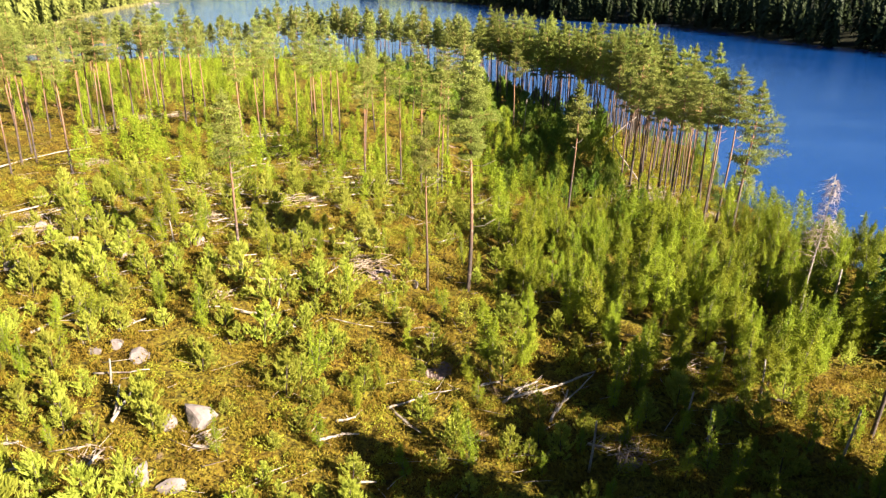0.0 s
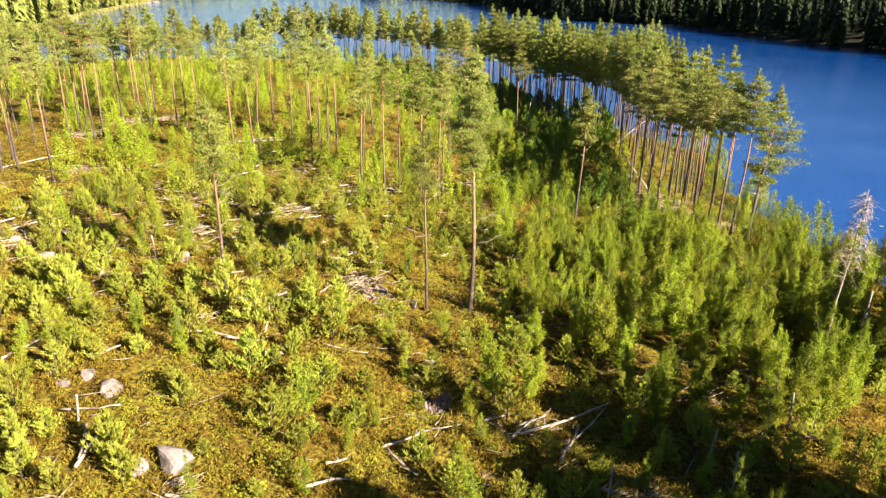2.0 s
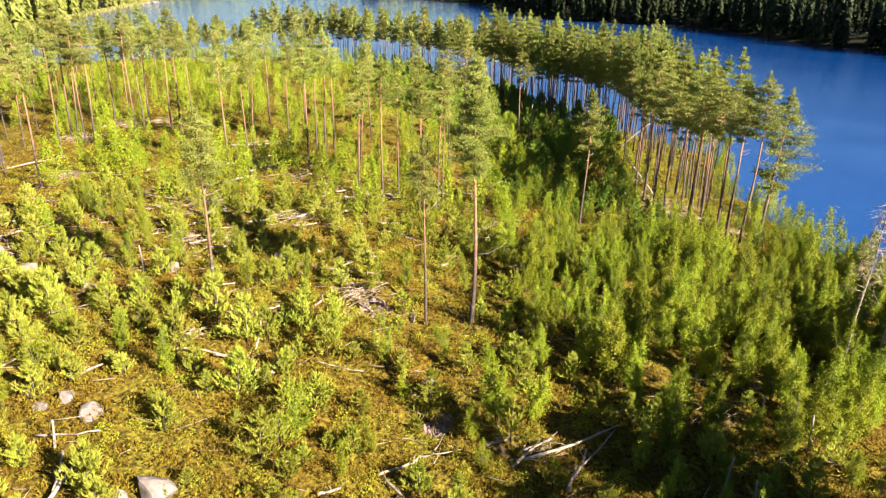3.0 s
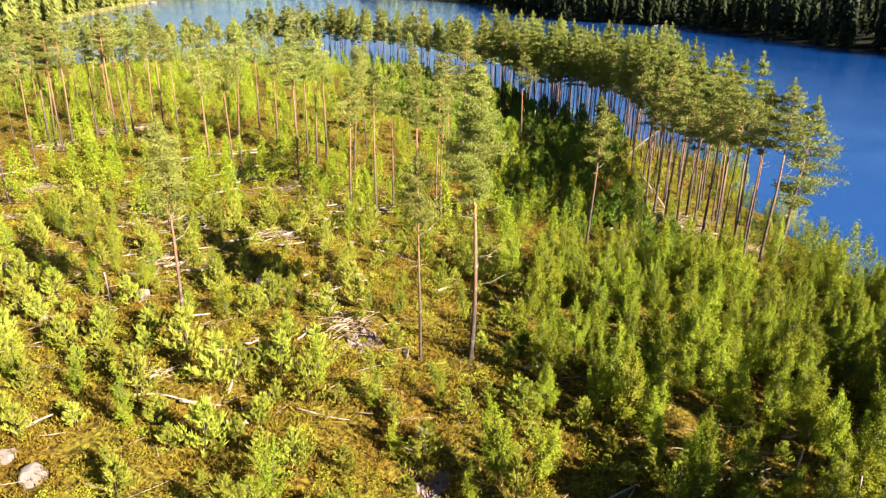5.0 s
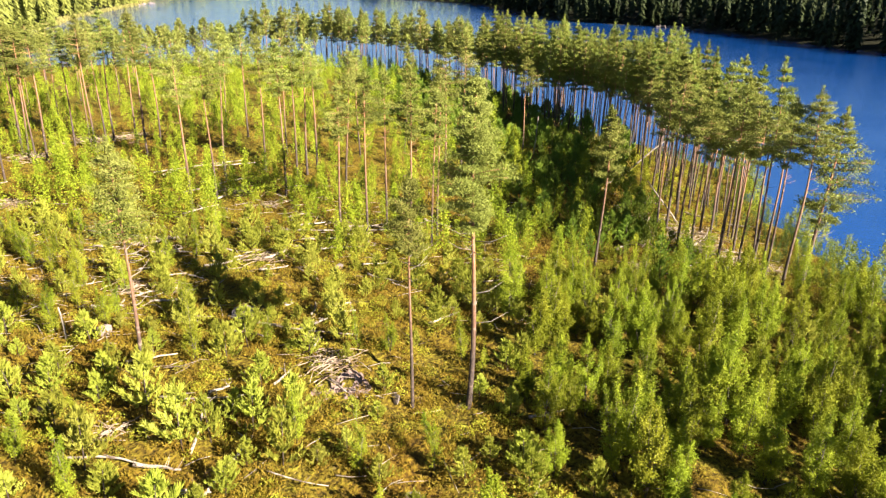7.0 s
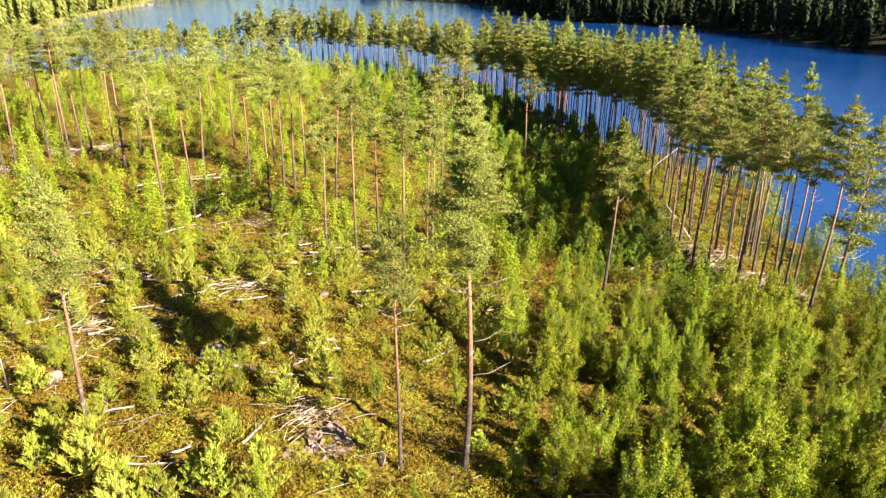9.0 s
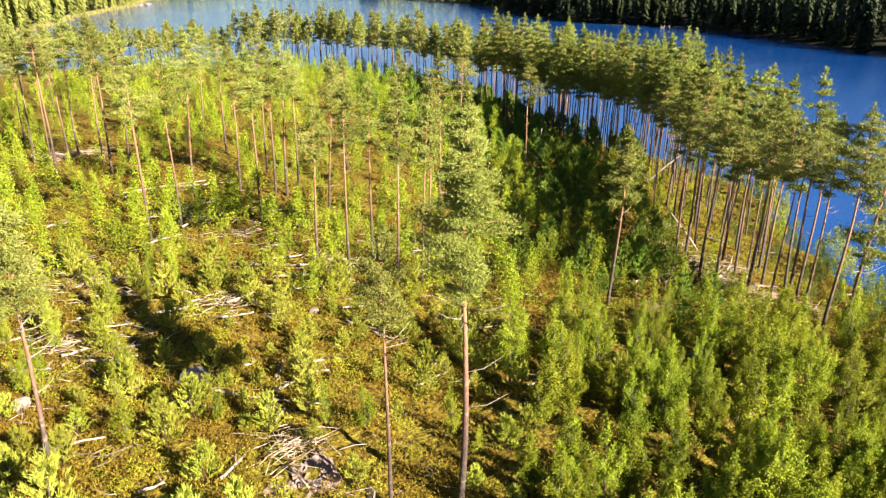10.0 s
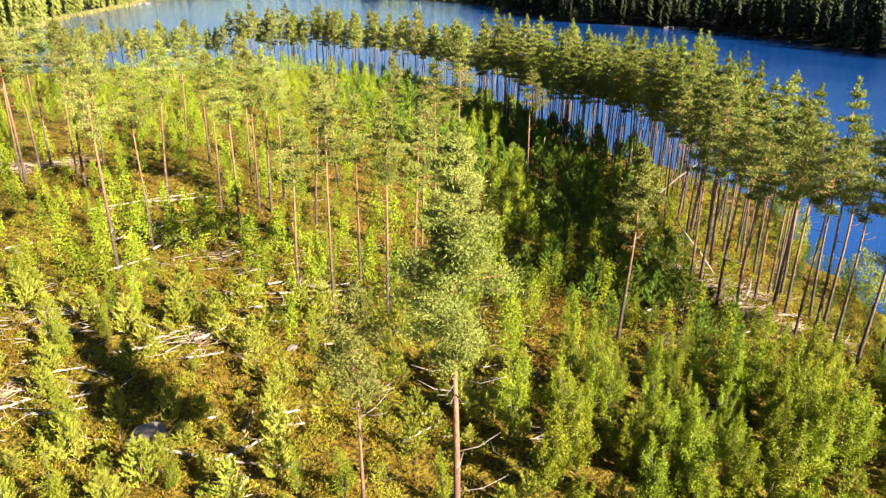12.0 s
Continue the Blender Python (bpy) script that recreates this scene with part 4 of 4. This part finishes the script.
def slash():
    """Thin dead branches strewn over the clearing."""
    s = Soup()
    for k in range(950):
        if k < 380:
            x, y = r.normal(-25, 7), r.normal(52, 7)
        elif k < 620:
            x, y = r.uniform(-26, 6), r.normal(66, 7)
        elif k < 760:
            x, y = r.normal(20, 4), r.normal(75, 6)
        else:
            x, y = r.uniform(-24, 18), r.uniform(22, 48)
        if dist(x, y) < 2:
            continue
        w, L = r.normal(0.2, 0.7), r.uniform(0.5, 2.2)
        d = np.array([math.cos(w), math.sin(w), r.normal(0, 0.08)]) * L * 0.5
        c = np.array([x, y, hz(x, y) + r.uniform(0.22, 0.42)])
        m = c + r.normal(0, 0.05, 3) * L
        s.add(tube([c - d, m, c + d], [0.028 * r.uniform(0.6, 1.3), 0.022, 0.008], 4))
    return s.mesh("slash", M_LOG)


tagged(new("slash", slash()), "thin pale dead branches strewn over the clearing", "slash", kind="stuff")


def soil_patch(x, y, rx, ry, seed):
    """A low mound of bare soil with an uneven rim."""
    q = np.random.default_rng(seed)
    V, F = [(x, y, hz(x, y) + 0.05)], []
    rings, seg = 9, 40
    ph = q.uniform(0, 6, 3)
    for i in range(1, rings + 1):
        for k in range(seg):
            w = 6.2832 * k / seg
            e = (1 + 0.25 * math.sin(2 * w + ph[0]) + 0.15 * math.sin(5 * w + ph[1])) * i / rings
            px, py = x + rx * e * math.cos(w), y + ry * e * math.sin(w)
            V.append((px, py, hz(px, py) + (0.03 if i < rings else -0.25) + 0.06 * q.normal()))
    for k in range(seg):
        F.append((0, 1 + k, 1 + (k + 1) % seg))
    for i in range(rings - 1):
        for k in range(seg):
            a, b = 1 + i * seg + k, 1 + i * seg + (k + 1) % seg
            F += [(a, a + seg, b + seg), (a, b + seg, b)]
    ob = new("soil_patch", mesh_np("soil_patch", V, F, M_SOIL))
    return tagged(ob, "patch of bare pinkish-brown soil among heather", "soil")


soil_patch(-5.2, 44.9, 1.35, 1.75, 3)
soil_patch(0.3, 34.3, 0.9, 0.8, 4)
soil_patch(10.5, 28.6, 1.3, 1.2, 5)


# ---- on the lake ----
def pads():
    V, F = [], []
    for k in range(70):
        x, y = r.uniform(36, 58), r.uniform(50, 86)
        if dist(x, y) > -1.0 or r.uniform() > math.exp(-(abs(dist(x, y)) - 1) / 6):
            continue
        o, s = len(V), r.uniform(0.08, 0.28)
        for j in range(7):
            w = 6.28 * j / 7
            V.append((x + s * math.cos(w), y + s * 0.8 * math.sin(w), WATER_Z + 0.012))
        F += [(o, o + j, o + j + 1) for j in range(1, 6)]
    return mesh_np("lily_pads", V, F, M_PAD)


tagged(new("lily_pads", pads()), "small pale lily pads floating near the shore", "lily pads", kind="stuff")
for i in range(16):
    x, y = 91 + 17 * i / 15 + r.normal(0, 0.6), 424 - 5 * i / 15 + r.normal(0, 0.8)
    s = r.uniform(0.6, 1.3)
    ob = boulder(x, y, s * 1.4, s, s * 0.9, 900 + i, "pale shore rock on the far side of the lake")
    ob.matrix_basis = pose(x, y, WATER_Z + 0.15, 0, 0, 20 * i)
    tagged(ob, "", "", "rocks on the far shore")


# a small jetty and rocks at the tip of the far bay
def jetty(x, y, turn):
    top = new("jetty")
    for k in range(12):
        bm = bmesh.new()
        bmesh.ops.create_cube(bm, size=1, matrix=Matrix.Translation((0.62 * k, 0, 0.55)) @ Matrix.Diagonal((0.56, 1.9, 0.09, 1)))
        me = bpy.data.meshes.new("plank")
        bm.to_mesh(me)
        bm.free()
        me.materials.append(M_LOG)
        part("plank", me, top)
    for k in range(3):
        for side in (-0.7, 0.7):
            s = Soup()
            s.add(tube([(0.4 + 2.9 * k, side, -1.2), (0.4 + 2.9 * k, side, 0.52)], [0.1, 0.1], 7))
            part("post", s.mesh("jetty_post", M_SNAG), top)
    top.matrix_basis = pose(x, y, WATER_Z, 0, 0, turn)
    return tagged(top, "small grey plank jetty on the far bay", "jetty")


jetty(-262, 585, 0)
for i in range(9):
    x, y = -268 - 0.5 * i + r.normal(0, 1), 560 + 5 * i
    ob = boulder(x, y, 1.9, 1.5, 1.0, 940 + i, "pale shore rock at the tip of the bay")
    ob.matrix_basis = pose(x, y, WATER_Z + 0.3, 0, 0, 40 * i)
    tagged(ob, "", "", "rocks at the bay")
